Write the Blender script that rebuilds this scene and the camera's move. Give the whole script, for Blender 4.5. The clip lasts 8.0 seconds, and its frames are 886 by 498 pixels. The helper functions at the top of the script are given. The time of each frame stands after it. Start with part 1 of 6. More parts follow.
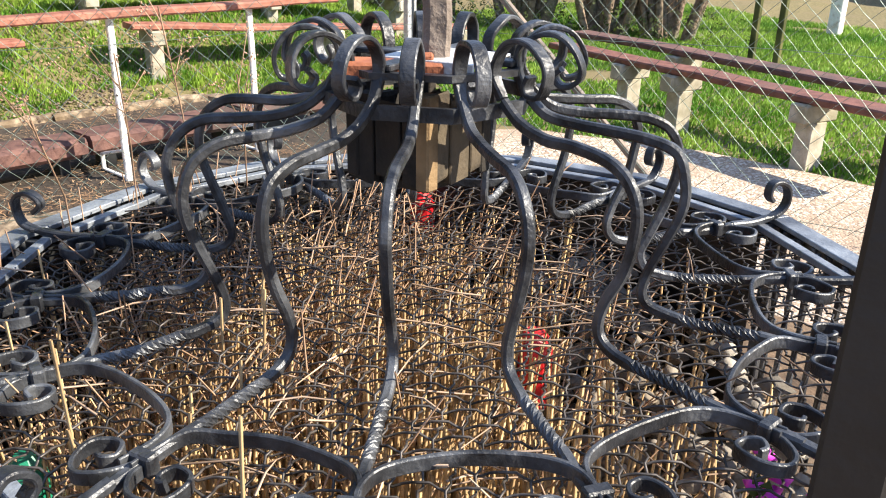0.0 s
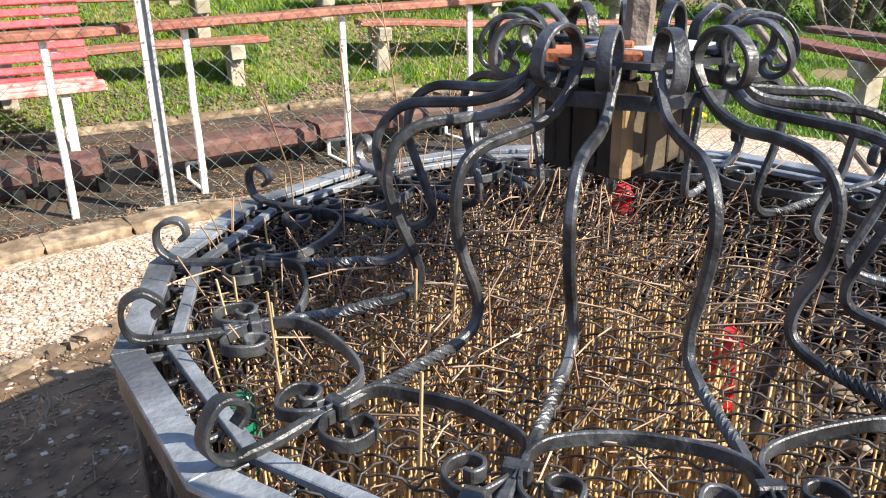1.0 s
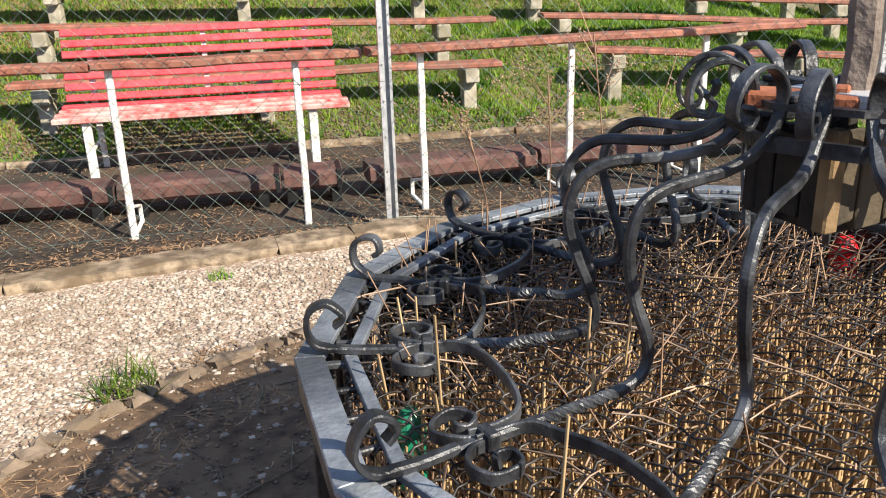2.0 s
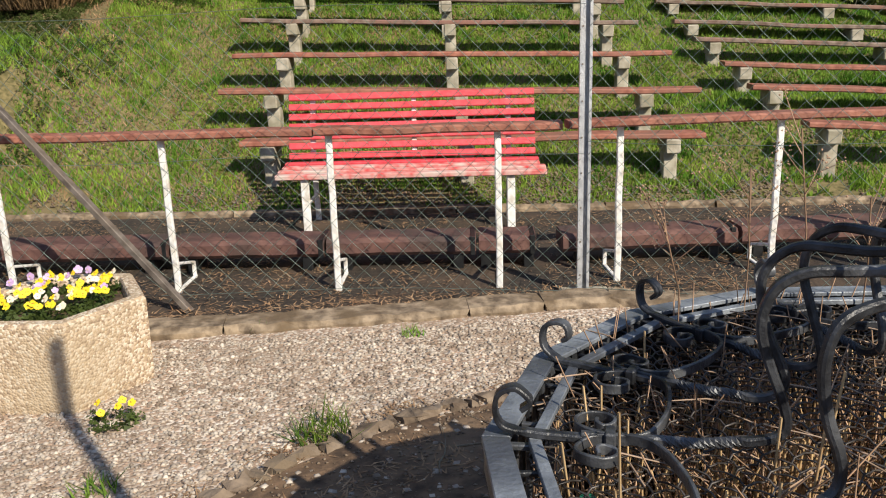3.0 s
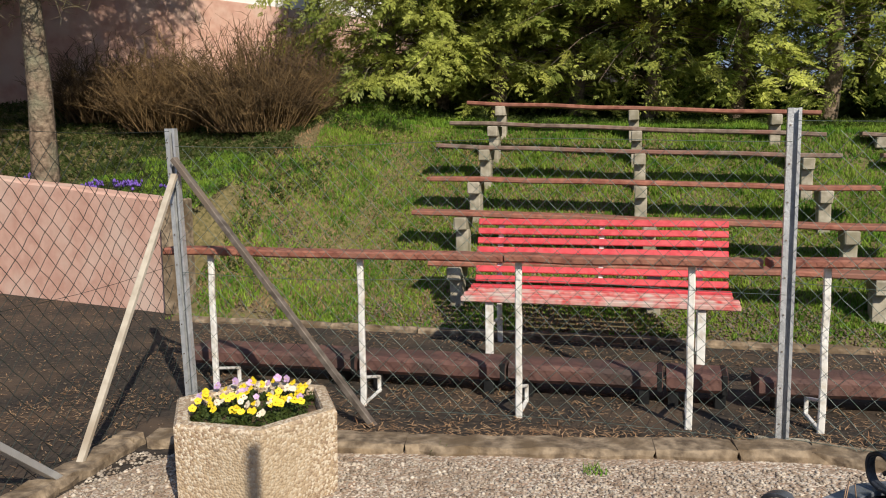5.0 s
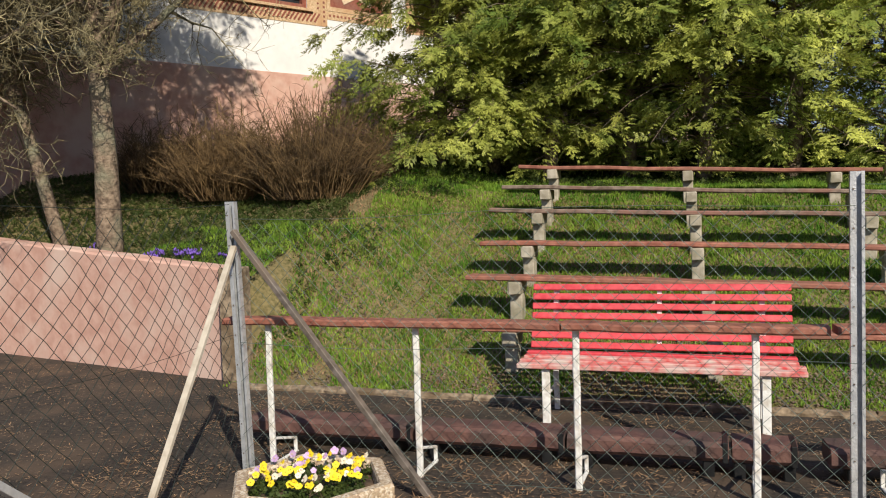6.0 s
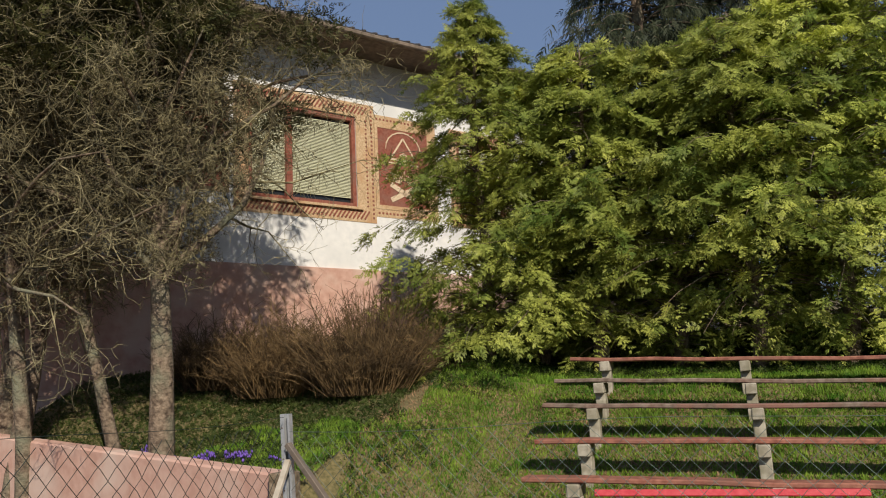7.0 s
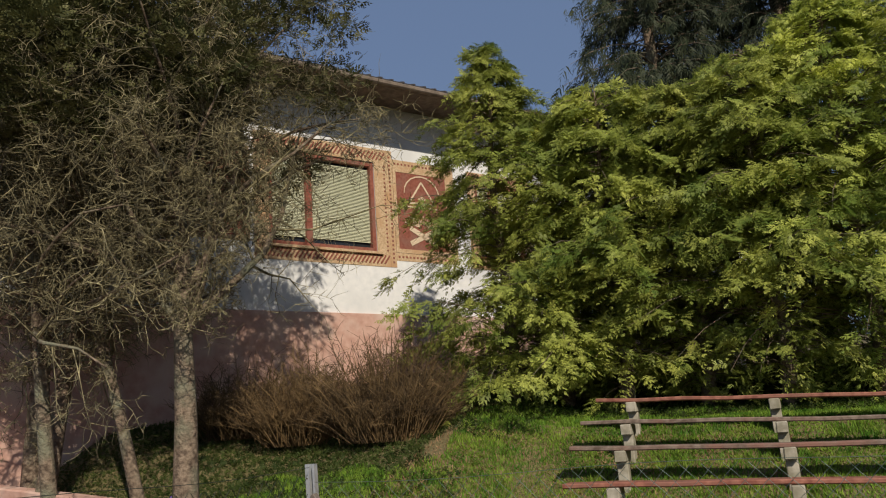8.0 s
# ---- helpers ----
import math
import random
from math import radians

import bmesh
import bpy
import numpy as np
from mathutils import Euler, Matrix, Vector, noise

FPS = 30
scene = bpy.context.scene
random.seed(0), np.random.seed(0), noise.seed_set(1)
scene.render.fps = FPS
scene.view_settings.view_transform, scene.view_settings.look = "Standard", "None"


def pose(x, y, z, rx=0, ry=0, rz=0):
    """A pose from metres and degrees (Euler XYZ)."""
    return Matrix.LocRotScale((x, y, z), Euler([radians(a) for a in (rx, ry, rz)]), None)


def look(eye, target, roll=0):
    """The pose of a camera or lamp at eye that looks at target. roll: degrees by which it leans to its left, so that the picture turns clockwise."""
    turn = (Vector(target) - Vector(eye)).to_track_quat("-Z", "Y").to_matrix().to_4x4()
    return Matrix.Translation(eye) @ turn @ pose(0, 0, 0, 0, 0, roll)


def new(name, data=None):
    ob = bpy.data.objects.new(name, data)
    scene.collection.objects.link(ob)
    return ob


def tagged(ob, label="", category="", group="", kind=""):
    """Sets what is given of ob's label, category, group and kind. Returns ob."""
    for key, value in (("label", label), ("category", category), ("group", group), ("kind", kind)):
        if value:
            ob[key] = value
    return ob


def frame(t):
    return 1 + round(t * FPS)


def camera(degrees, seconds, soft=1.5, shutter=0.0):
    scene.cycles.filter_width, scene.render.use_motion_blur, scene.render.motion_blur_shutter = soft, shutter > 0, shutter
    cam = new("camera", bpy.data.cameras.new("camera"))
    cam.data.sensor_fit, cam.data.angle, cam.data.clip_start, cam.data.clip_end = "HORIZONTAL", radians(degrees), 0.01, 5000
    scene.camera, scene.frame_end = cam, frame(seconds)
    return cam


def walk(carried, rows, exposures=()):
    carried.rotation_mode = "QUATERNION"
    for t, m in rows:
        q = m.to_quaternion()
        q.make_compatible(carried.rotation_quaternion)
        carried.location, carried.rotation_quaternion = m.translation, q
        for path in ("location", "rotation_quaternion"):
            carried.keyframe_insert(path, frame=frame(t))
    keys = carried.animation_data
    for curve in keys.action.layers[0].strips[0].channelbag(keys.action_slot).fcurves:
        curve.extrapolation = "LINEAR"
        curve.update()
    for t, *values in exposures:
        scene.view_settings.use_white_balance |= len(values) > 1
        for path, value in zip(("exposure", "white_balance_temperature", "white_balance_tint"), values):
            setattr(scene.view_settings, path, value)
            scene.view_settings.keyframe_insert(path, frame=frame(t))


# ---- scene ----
cam = camera(56.3, 8.0, soft=1.1)
PATH = [
    (0, (0.201, 0.186, 1.358), (1.455, 1.558, 0.619), 1.0),
    (0.5, (0.214, 0.118, 1.356), (1.222, 1.682, 0.624), 0.1),
    (1, (0.196, 0.135, 1.351), (1.042, 1.788, 0.607), -1.1),
    (1.5, (0.206, 0.157, 1.347), (0.876, 1.895, 0.62), -1.3),
    (2, (0.258, 0.114, 1.364), (0.61, 1.962, 0.684), -1.7),
    (2.2, (0.263, 0.101, 1.373), (0.497, 1.977, 0.72), -1.8),
    (3.3, (0.231, 0.057, 1.441), (0.047, 1.99, 0.962), -1.9),
    (3.5, (0.217, 0.066, 1.435), (-0.028, 2.002, 0.998), -1.9),
    (4, (0.199, 0.061, 1.459), (-0.175, 1.996, 1.118), -1.2),
    (5.5, (0.168, 0.051, 1.496), (-0.388, 1.961, 1.291), -1.1),
    (6, (0.161, 0.055, 1.532), (-0.463, 1.952, 1.431), -1.7),
    (6.5, (0.162, 0.026, 1.616), (-0.512, 1.904, 1.755), -2.1),
    (7, (0.132, 0.023, 1.687), (-0.572, 1.865, 2.025), -2.8),
    (7.5, (0.128, 0.033, 1.707), (-0.597, 1.849, 2.127), -3.7),
    (8, (0.123, 0.023, 1.707), (-0.612, 1.83, 2.146), -4.0),
]
walk(cam, [(t, look(eye, target, roll)) for t, eye, target, roll in PATH],
     [(0, 1.46), (1.0, 1.36), (1.5, 1.27), (2.0, 0.9), (2.6, 0.62), (3.3, 0.2), (4.2, 0.08), (5.5, 0.08), (6.5, 0.2), (7.0, -0.18), (8.0, -0.36)])

# ---- world and sun ----
SUN_EL, SUN_AZ = radians(36), math.atan2(0.62, -0.78)
world = bpy.data.worlds.new("world")
scene.world = world
world.use_nodes = True
wn = world.node_tree.nodes
sky = wn.new("ShaderNodeTexSky")
sky.sky_type, sky.sun_disc = "NISHITA", False
sky.sun_elevation, sky.sun_rotation = SUN_EL, SUN_AZ
sky.air_density, sky.dust_density, sky.ozone_density = 1.4, 1.0, 2.0
haze = wn.new("ShaderNodeMix")
haze.data_type = "RGBA"
haze.inputs[0].default_value, haze.inputs[7].default_value = 0.55, (4.6, 6.6, 11.5, 1)
world.node_tree.links.new(sky.outputs[0], haze.inputs[6])
world.node_tree.links.new(haze.outputs[2], wn["Background"].inputs[0])
wn["Background"].inputs[1].default_value = 0.053
lamp = bpy.data.lights.new("sun", "SUN")
lamp.energy, lamp.angle, lamp.color = 5.0, radians(0.5), (1.0, 0.90, 0.74)
sun = new("sun", lamp)
to_sun = Vector((math.sin(SUN_AZ) * math.cos(SUN_EL), math.cos(SUN_AZ) * math.cos(SUN_EL), math.sin(SUN_EL)))
sun.matrix_world = look(to_sun * 30, (0, 0, 0))


# ---- materials ----
def mat(name, a, b, scale=20.0, rough=0.8, metal=0.0, bump=0.3, fine=90.0, c=None, blotch=2.5, low=0.35, high=0.65, rand=0.0, depth=0.01):
    """Two colours mixed by fine grain, a third by large blotches, and relief from the grain."""
    m = bpy.data.materials.new(name)
    m.use_nodes = True
    nt = m.node_tree
    n, l = nt.nodes, nt.links
    bsdf = n["Principled BSDF"]
    co = n.new("ShaderNodeTexCoord")
    n1 = n.new("ShaderNodeTexNoise")
    n1.inputs["Scale"].default_value, n1.inputs["Detail"].default_value = scale, 8
    l.new(co.outputs["Object"], n1.inputs["Vector"])
    ramp = n.new("ShaderNodeValToRGB")
    ramp.color_ramp.elements[0].position, ramp.color_ramp.elements[1].position = low, high
    ramp.color_ramp.elements[0].color, ramp.color_ramp.elements[1].color = (*a, 1), (*b, 1)
    l.new(n1.outputs[0], ramp.inputs[0])
    out = ramp.outputs[0]
    if c:
        n2 = n.new("ShaderNodeTexNoise")
        n2.inputs["Scale"].default_value, n2.inputs["Detail"].default_value = blotch, 5
        l.new(co.outputs["Object"], n2.inputs["Vector"])
        r2 = n.new("ShaderNodeValToRGB")
        r2.color_ramp.elements[0].position, r2.color_ramp.elements[1].position = 0.48, 0.66
        l.new(n2.outputs[0], r2.inputs[0])
        mx = n.new("ShaderNodeMix")
        mx.data_type = "RGBA"
        l.new(r2.outputs[0], mx.inputs[0])
        l.new(out, mx.inputs[6])
        mx.inputs[7].default_value = (*c, 1)
        out = mx.outputs[2]
    if rand:
        geo = n.new("ShaderNodeNewGeometry")
        info = n.new("ShaderNodeObjectInfo")
        add = n.new("ShaderNodeMath")
        l.new(geo.outputs["Random Per Island"], add.inputs[0])
        l.new(info.outputs["Random"], add.inputs[1])
        hsv = n.new("ShaderNodeHueSaturation")
        mr = n.new("ShaderNodeMapRange")
        mr.inputs[1].default_value, mr.inputs[2].default_value = 0, 2
        mr.inputs[3].default_value, mr.inputs[4].default_value = 1 - rand, 1 + rand
        l.new(add.outputs[0], mr.inputs[0])
        l.new(mr.outputs[0], hsv.inputs["Value"])
        l.new(out, hsv.inputs["Color"])
        out = hsv.outputs[0]
    l.new(out, bsdf.inputs["Base Color"])
    bsdf.inputs["Roughness"].default_value, bsdf.inputs["Metallic"].default_value = rough, metal
    if bump:
        n3 = n.new("ShaderNodeTexNoise")
        n3.inputs["Scale"].default_value, n3.inputs["Detail"].default_value = fine, 6
        l.new(co.outputs["Object"], n3.inputs["Vector"])
        bp = n.new("ShaderNodeBump")
        bp.inputs["Strength"].default_value, bp.inputs["Distance"].default_value = bump, depth
        l.new(n3.outputs[0], bp.inputs["Height"])
        l.new(bp.outputs[0], bsdf.inputs["Normal"])
    return m


M_GRASS = mat("grass_soil", (0.085, 0.075, 0.026), (0.20, 0.16, 0.07), 26, 0.95, c=(0.16, 0.125, 0.06), blotch=1.6, bump=0.7, fine=40)
M_PATH = mat("path", (0.016, 0.012, 0.009), (0.05, 0.037, 0.027), 26, 0.95, c=(0.085, 0.056, 0.036), blotch=1.7, bump=0.6, fine=60)
M_KERB = mat("mossy_kerb", (0.10, 0.072, 0.048), (0.33, 0.255, 0.175), 17, 0.95, c=(0.13, 0.09, 0.052), blotch=5, bump=0.7, fine=45)
M_STONE2 = mat("edging_stone", (0.085, 0.06, 0.042), (0.25, 0.19, 0.135), 12, 0.95, c=(0.16, 0.12, 0.08), blotch=4, bump=0.6, fine=50, rand=0.3)
M_DULL = mat("dull_steel", (0.10, 0.082, 0.068), (0.21, 0.18, 0.155), 18, 0.6, 0.3, c=(0.22, 0.17, 0.13))
M_PALE = mat("pale_wood_pole", (0.40, 0.35, 0.28), (0.52, 0.47, 0.39), 18, 0.8, c=(0.34, 0.28, 0.21))
M_SOIL = mat("soil", (0.045, 0.028, 0.017), (0.16, 0.10, 0.058), 14, 0.95, c=(0.17, 0.115, 0.07), blotch=3, bump=0.7, fine=45)
M_CONC = mat("concrete", (0.27, 0.24, 0.18), (0.46, 0.42, 0.34), 12, 0.9, c=(0.24, 0.22, 0.15), blotch=5)
M_IRON = mat("wrought_iron", (0.011, 0.012, 0.015), (0.04, 0.043, 0.05), 25, 0.4, 0.3, bump=0.3, fine=90, c=(0.11, 0.117, 0.13), blotch=9)
M_RIM = mat("painted_steel", (0.16, 0.18, 0.21), (0.30, 0.33, 0.37), 15, 0.45, 0.3, c=(0.08, 0.09, 0.11), blotch=4)
M_RED = mat("red_paint", (0.54, 0.038, 0.055), (0.66, 0.085, 0.10), 18, 0.55, c=(0.58, 0.065, 0.08), rand=0.12)
M_REDWORN = mat("worn_red_paint", (0.55, 0.05, 0.05), (0.62, 0.36, 0.32), 16, 0.65, c=(0.55, 0.45, 0.40), blotch=6)
M_BROWN = mat("red_brown_plank", (0.20, 0.065, 0.042), (0.36, 0.15, 0.10), 14, 0.7, c=(0.22, 0.10, 0.07), rand=0.2)
M_LOG = mat("dark_red_beam", (0.085, 0.04, 0.035), (0.15, 0.075, 0.06), 12, 0.8, c=(0.06, 0.04, 0.035), rand=0.15)
M_WHITE = mat("white_paint", (0.72, 0.72, 0.70), (0.82, 0.82, 0.80), 25, 0.5, c=(0.55, 0.5, 0.43), blotch=14)
M_GALV = mat("galvanised_steel", (0.42, 0.44, 0.46), (0.62, 0.64, 0.66), 20, 0.45, 0.5, c=(0.5, 0.5, 0.5))
M_WIRE = mat("green_wire", (0.07, 0.11, 0.095), (0.20, 0.25, 0.225), 20, 0.4, 0.3, bump=0)
# The green wire again, its colour darkened to look backlit.
M_BACKLITWIRE = mat("backlit_wire", (0.012, 0.020, 0.017), (0.035, 0.05, 0.043), 20, 0.55, 0.1, bump=0)
M_PINK = mat("pink_plaster", (0.50, 0.29, 0.23), (0.60, 0.38, 0.31), 8, 0.92, c=(0.62, 0.46, 0.39), blotch=1.4)
M_PLASTER = mat("white_plaster", (0.72, 0.72, 0.72), (0.82, 0.81, 0.80), 8, 0.9, c=(0.66, 0.66, 0.66), blotch=1.0)
M_STRAW = mat("straw", (0.28, 0.18, 0.088), (0.66, 0.47, 0.245), 6, 0.75, bump=0, rand=0.45)
M_LITTER = mat("bleached_stalk", (0.21, 0.135, 0.085), (0.54, 0.39, 0.28), 9, 0.85, bump=0, rand=0.45)
M_TWIG = mat("dead_twig", (0.20, 0.12, 0.07), (0.48, 0.31, 0.20), 9, 0.85, bump=0, rand=0.35)
M_MESHWIRE = mat("rusty_wire", (0.014, 0.012, 0.011), (0.13, 0.115, 0.105), 30, 0.42, 0.4, bump=0)
M_WOOD = mat("old_wood", (0.10, 0.075, 0.06), (0.30, 0.245, 0.205), 22, 0.85, c=(0.18, 0.145, 0.12), bump=0.8, fine=60)
M_BARK = mat("bark", (0.085, 0.058, 0.040), (0.28, 0.21, 0.15), 16, 0.95, bump=1.0, fine=30, c=(0.19, 0.19, 0.13), depth=0.03)


# ---- geometry ----
def part(name, bm, material, parent=None, label="", smooth=False):
    """Links a bmesh as one mesh object under a thing or part."""
    me = bpy.data.meshes.new(name)
    bm.to_mesh(me)
    bm.free()
    me.materials.append(material)
    if smooth:
        me.polygons.foreach_set("use_smooth", [True] * len(me.polygons))
    ob = new(name, me)
    if parent:
        ob.parent = parent
    if label:
        tagged(ob, label)
    return ob


def raw(name, verts, faces, material, parent=None, label=""):
    me = bpy.data.meshes.new(name)
    me.from_pydata(verts, [], faces)
    me.materials.append(material)
    ob = new(name, me)
    if parent:
        ob.parent = parent
    if label:
        tagged(ob, label)
    return ob


def empty(name, m=None):
    ob = new(name)
    if m is not None:
        ob.matrix_basis = m
    return ob


def box(bm, lo, hi, bevel=0.0, m=None):
    """A box from corner to corner, with bevelled edges, put through m."""
    lo, hi = Vector(lo), Vector(hi)
    size = hi - lo
    mm = Matrix.Translation((lo + hi) / 2) @ Matrix.Diagonal((*size, 1))
    vs = bmesh.ops.create_cube(bm, size=1, matrix=mm)["verts"]
    if bevel:
        es = list({e for v in vs for e in v.link_edges})
        got = bmesh.ops.bevel(bm, geom=es, offset=bevel, segments=1, affect="EDGES")
        vs = list({v for v in got["verts"]} | {v for v in vs if v.is_valid})
    if m is not None:
        bmesh.ops.transform(bm, matrix=m, verts=vs)
    return vs


def beam(bm, a, b, w, h, bevel=0.0, up=(0, 0, 1)):
    """A square-edged bar from a to b, w wide and h high."""
    a, b = Vector(a), Vector(b)
    d = b - a
    y = d.normalized()
    z = Vector(up)
    if abs(y.dot(z)) > 0.98:
        z = Vector((0, 1, 0))
    x = y.cross(z).normalized()
    z = x.cross(y)
    m = Matrix((x, y, z)).transposed().to_4x4()
    m.translation = (a + b) / 2
    return box(bm, (-w / 2, -d.length / 2, -h / 2), (w / 2, d.length / 2, h / 2), bevel, m)


def spline(pts, n=6):
    """Points of a Catmull-Rom curve through pts."""
    pts = [Vector(p) for p in pts]
    ext = [2 * pts[0] - pts[1]] + pts + [2 * pts[-1] - pts[-2]]
    out = []
    for i in range(1, len(ext) - 2):
        p0, p1, p2, p3 = ext[i - 1 : i + 3]
        for k in range(n):
            t = k / n
            out.append(0.5 * (2 * p1 + (p2 - p0) * t + (2 * p0 - 5 * p1 + 4 * p2 - p3) * t * t + (3 * p1 - p0 - 3 * p2 + p3) * t**3))
    out.append(ext[-2])
    return out


def sweep(bm, pts, side, sizes, twists=None):
    """A flat bar along pts: side is the direction across it, sizes (across, thick) for each point, twists an angle for each."""
    rings = []
    side = Vector(side)
    for i, p in enumerate(pts):
        d = (pts[min(i + 1, len(pts) - 1)] - pts[max(i - 1, 0)]).normalized()
        s = (side - d * side.dot(d)).normalized()
        n = d.cross(s)
        w, h = sizes[i] if isinstance(sizes, list) else sizes
        if twists and twists[i]:
            c, q = math.cos(twists[i]), math.sin(twists[i])
            s, n = s * c + n * q, n * c - s * q
        k = 0.22 * min(w, h)
        ring = [(w / 2, h / 2 - k), (w / 2 - k, h / 2), (-w / 2 + k, h / 2), (-w / 2, h / 2 - k), (-w / 2, -h / 2 + k), (-w / 2 + k, -h / 2), (w / 2 - k, -h / 2), (w / 2, -h / 2 + k)]
        rings.append([bm.verts.new(p + s * a + n * b) for a, b in ring])
    for r0, r1 in zip(rings, rings[1:]):
        for k in range(8):
            bm.faces.new((r0[k], r0[(k + 1) % 8], r1[(k + 1) % 8], r1[k]))
    bm.faces.new(rings[0][::-1])
    bm.faces.new(rings[-1])


def tubes(lines, sides=4):
    """Verts and faces of thin round bars along many lines; each line is a list of (point, radius)."""
    V, F = [], []
    for line in lines:
        base = len(V)
        n = len(line)
        for i, (p, r) in enumerate(line):
            q0, q1 = line[max(i - 1, 0)][0], line[min(i + 1, n - 1)][0]
            d = (Vector(q1) - Vector(q0)).normalized()
            u = d.orthogonal().normalized() if i == 0 else (u - d * u.dot(d)).normalized()
            w = d.cross(u)
            for k in range(sides):
                a = 2 * math.pi * k / sides
                V.append(tuple(Vector(p) + (u * math.cos(a) + w * math.sin(a)) * r))
        for i in range(n - 1):
            for k in range(sides):
                a, b = base + i * sides + k, base + i * sides + (k + 1) % sides
                F.append((a, b, b + sides, a + sides))
        F.append(tuple(base + k for k in range(sides))[::-1])
        F.append(tuple(base + (n - 1) * sides + k for k in range(sides)))
    return V, F


# ---- more materials ----
def leafy(name, a, b, rand=0.4, rough=0.6, through_light=0.3, scale=3.0):
    """Foliage: Principled mixed with a little translucency, colour varied leaf by leaf."""
    m = mat(name, a, b, scale, rough, bump=0, rand=rand)
    nt = m.node_tree
    bsdf = nt.nodes["Principled BSDF"]
    bsdf.inputs["Specular IOR Level"].default_value = 0.25
    tr = nt.nodes.new("ShaderNodeBsdfTranslucent")
    mix = nt.nodes.new("ShaderNodeMixShader")
    mix.inputs[0].default_value = through_light
    src = bsdf.inputs["Base Color"].links[0].from_socket
    nt.links.new(src, tr.inputs[0])
    nt.links.new(bsdf.outputs[0], mix.inputs[1])
    nt.links.new(tr.outputs[0], mix.inputs[2])
    nt.links.new(mix.outputs[0], nt.nodes["Material Output"].inputs[0])
    return m


def pebbly(name, cols, scale, bump=0.6, rough=0.85, depth=0.01, blotch=None):
    """Small stones of several colours by Voronoi cells, with rounded relief and patches of dirt."""
    m = bpy.data.materials.new(name)
    m.use_nodes = True
    nt = m.node_tree
    n, l = nt.nodes, nt.links
    bsdf = n["Principled BSDF"]
    co = n.new("ShaderNodeTexCoord")
    v = n.new("ShaderNodeTexVoronoi")
    v.inputs["Scale"].default_value = scale
    l.new(co.outputs["Object"], v.inputs["Vector"])
    sep = n.new("ShaderNodeSeparateColor")
    l.new(v.outputs["Color"], sep.inputs[0])
    ramp = n.new("ShaderNodeValToRGB")
    ramp.color_ramp.interpolation = "CONSTANT"
    el = ramp.color_ramp.elements
    el[0].color = (*cols[0], 1)
    for i, c in enumerate(cols[1:], 1):
        e = el[1] if i == 1 else el.new(i / len(cols))
        e.position, e.color = i / len(cols), (*c, 1)
    l.new(sep.outputs[0], ramp.inputs[0])
    out = ramp.outputs[0]
    if blotch:
        n2 = n.new("ShaderNodeTexNoise")
        n2.inputs["Scale"].default_value, n2.inputs["Detail"].default_value = 1.6, 7
        l.new(co.outputs["Object"], n2.inputs["Vector"])
        r2 = n.new("ShaderNodeValToRGB")
        r2.color_ramp.elements[0].position, r2.color_ramp.elements[1].position = 0.45, 0.7
        l.new(n2.outputs[0], r2.inputs[0])
        mx = n.new("ShaderNodeMix")
        mx.data_type = "RGBA"
        l.new(r2.outputs[0], mx.inputs[0])
        l.new(out, mx.inputs[6])
        mx.inputs[7].default_value = (*blotch, 1)
        out = mx.outputs[2]
    l.new(out, bsdf.inputs["Base Color"])
    bsdf.inputs["Roughness"].default_value = rough
    bp = n.new("ShaderNodeBump")
    bp.invert = True
    bp.inputs["Strength"].default_value, bp.inputs["Distance"].default_value = bump, depth
    l.new(v.outputs["Distance"], bp.inputs["Height"])
    l.new(bp.outputs[0], bsdf.inputs["Normal"])
    return m


M_GRAVEL = pebbly("gravel", [(0.37, 0.285, 0.215), (0.56, 0.47, 0.385), (0.24, 0.175, 0.125), (0.44, 0.305, 0.22), (0.64, 0.57, 0.48), (0.31, 0.23, 0.17)], 75, blotch=(0.30, 0.22, 0.155))
M_AGG = pebbly("washed_concrete", [(0.40, 0.30, 0.20), (0.58, 0.47, 0.35), (0.30, 0.21, 0.14), (0.66, 0.58, 0.46), (0.46, 0.34, 0.22)], 95, 0.5, blotch=(0.42, 0.33, 0.22))
M_PEBBLE = mat("pebble", (0.25, 0.185, 0.135), (0.60, 0.53, 0.445), 14, 0.85, bump=0, rand=0.6)
M_DEBRIS = mat("needle_litter", (0.20, 0.105, 0.05), (0.42, 0.27, 0.15), 9, 0.9, bump=0, rand=0.35)
M_BLADE = leafy("grass_blade", (0.06, 0.165, 0.013), (0.225, 0.325, 0.043), 0.65, 0.6, 0.3, 4.0)
M_LAWN = leafy("lawn_blade", (0.08, 0.21, 0.018), (0.25, 0.39, 0.06), 0.45, 0.6, 0.3, 0.9)
M_WEED = leafy("ivy_leaf", (0.035, 0.06, 0.012), (0.09, 0.12, 0.03), 0.4)
M_CLOVER = leafy("clover_leaf", (0.11, 0.18, 0.025), (0.23, 0.28, 0.05), 0.4)
M_THUJA = leafy("thuja_leaf", (0.14, 0.21, 0.04), (0.54, 0.57, 0.13), 0.5, 0.5, 0.35, 1.2)
M_SPRUCE = leafy("spruce_needle", (0.018, 0.03, 0.014), (0.06, 0.07, 0.035), 0.4, 0.6, 0.15)
M_PINE = leafy("pine_needle", (0.04, 0.05, 0.017), (0.15, 0.145, 0.055), 0.4, 0.6, 0.2)
M_OLIVE = leafy("olive_needle", (0.06, 0.07, 0.02), (0.19, 0.18, 0.06), 0.5, 0.6, 0.25)
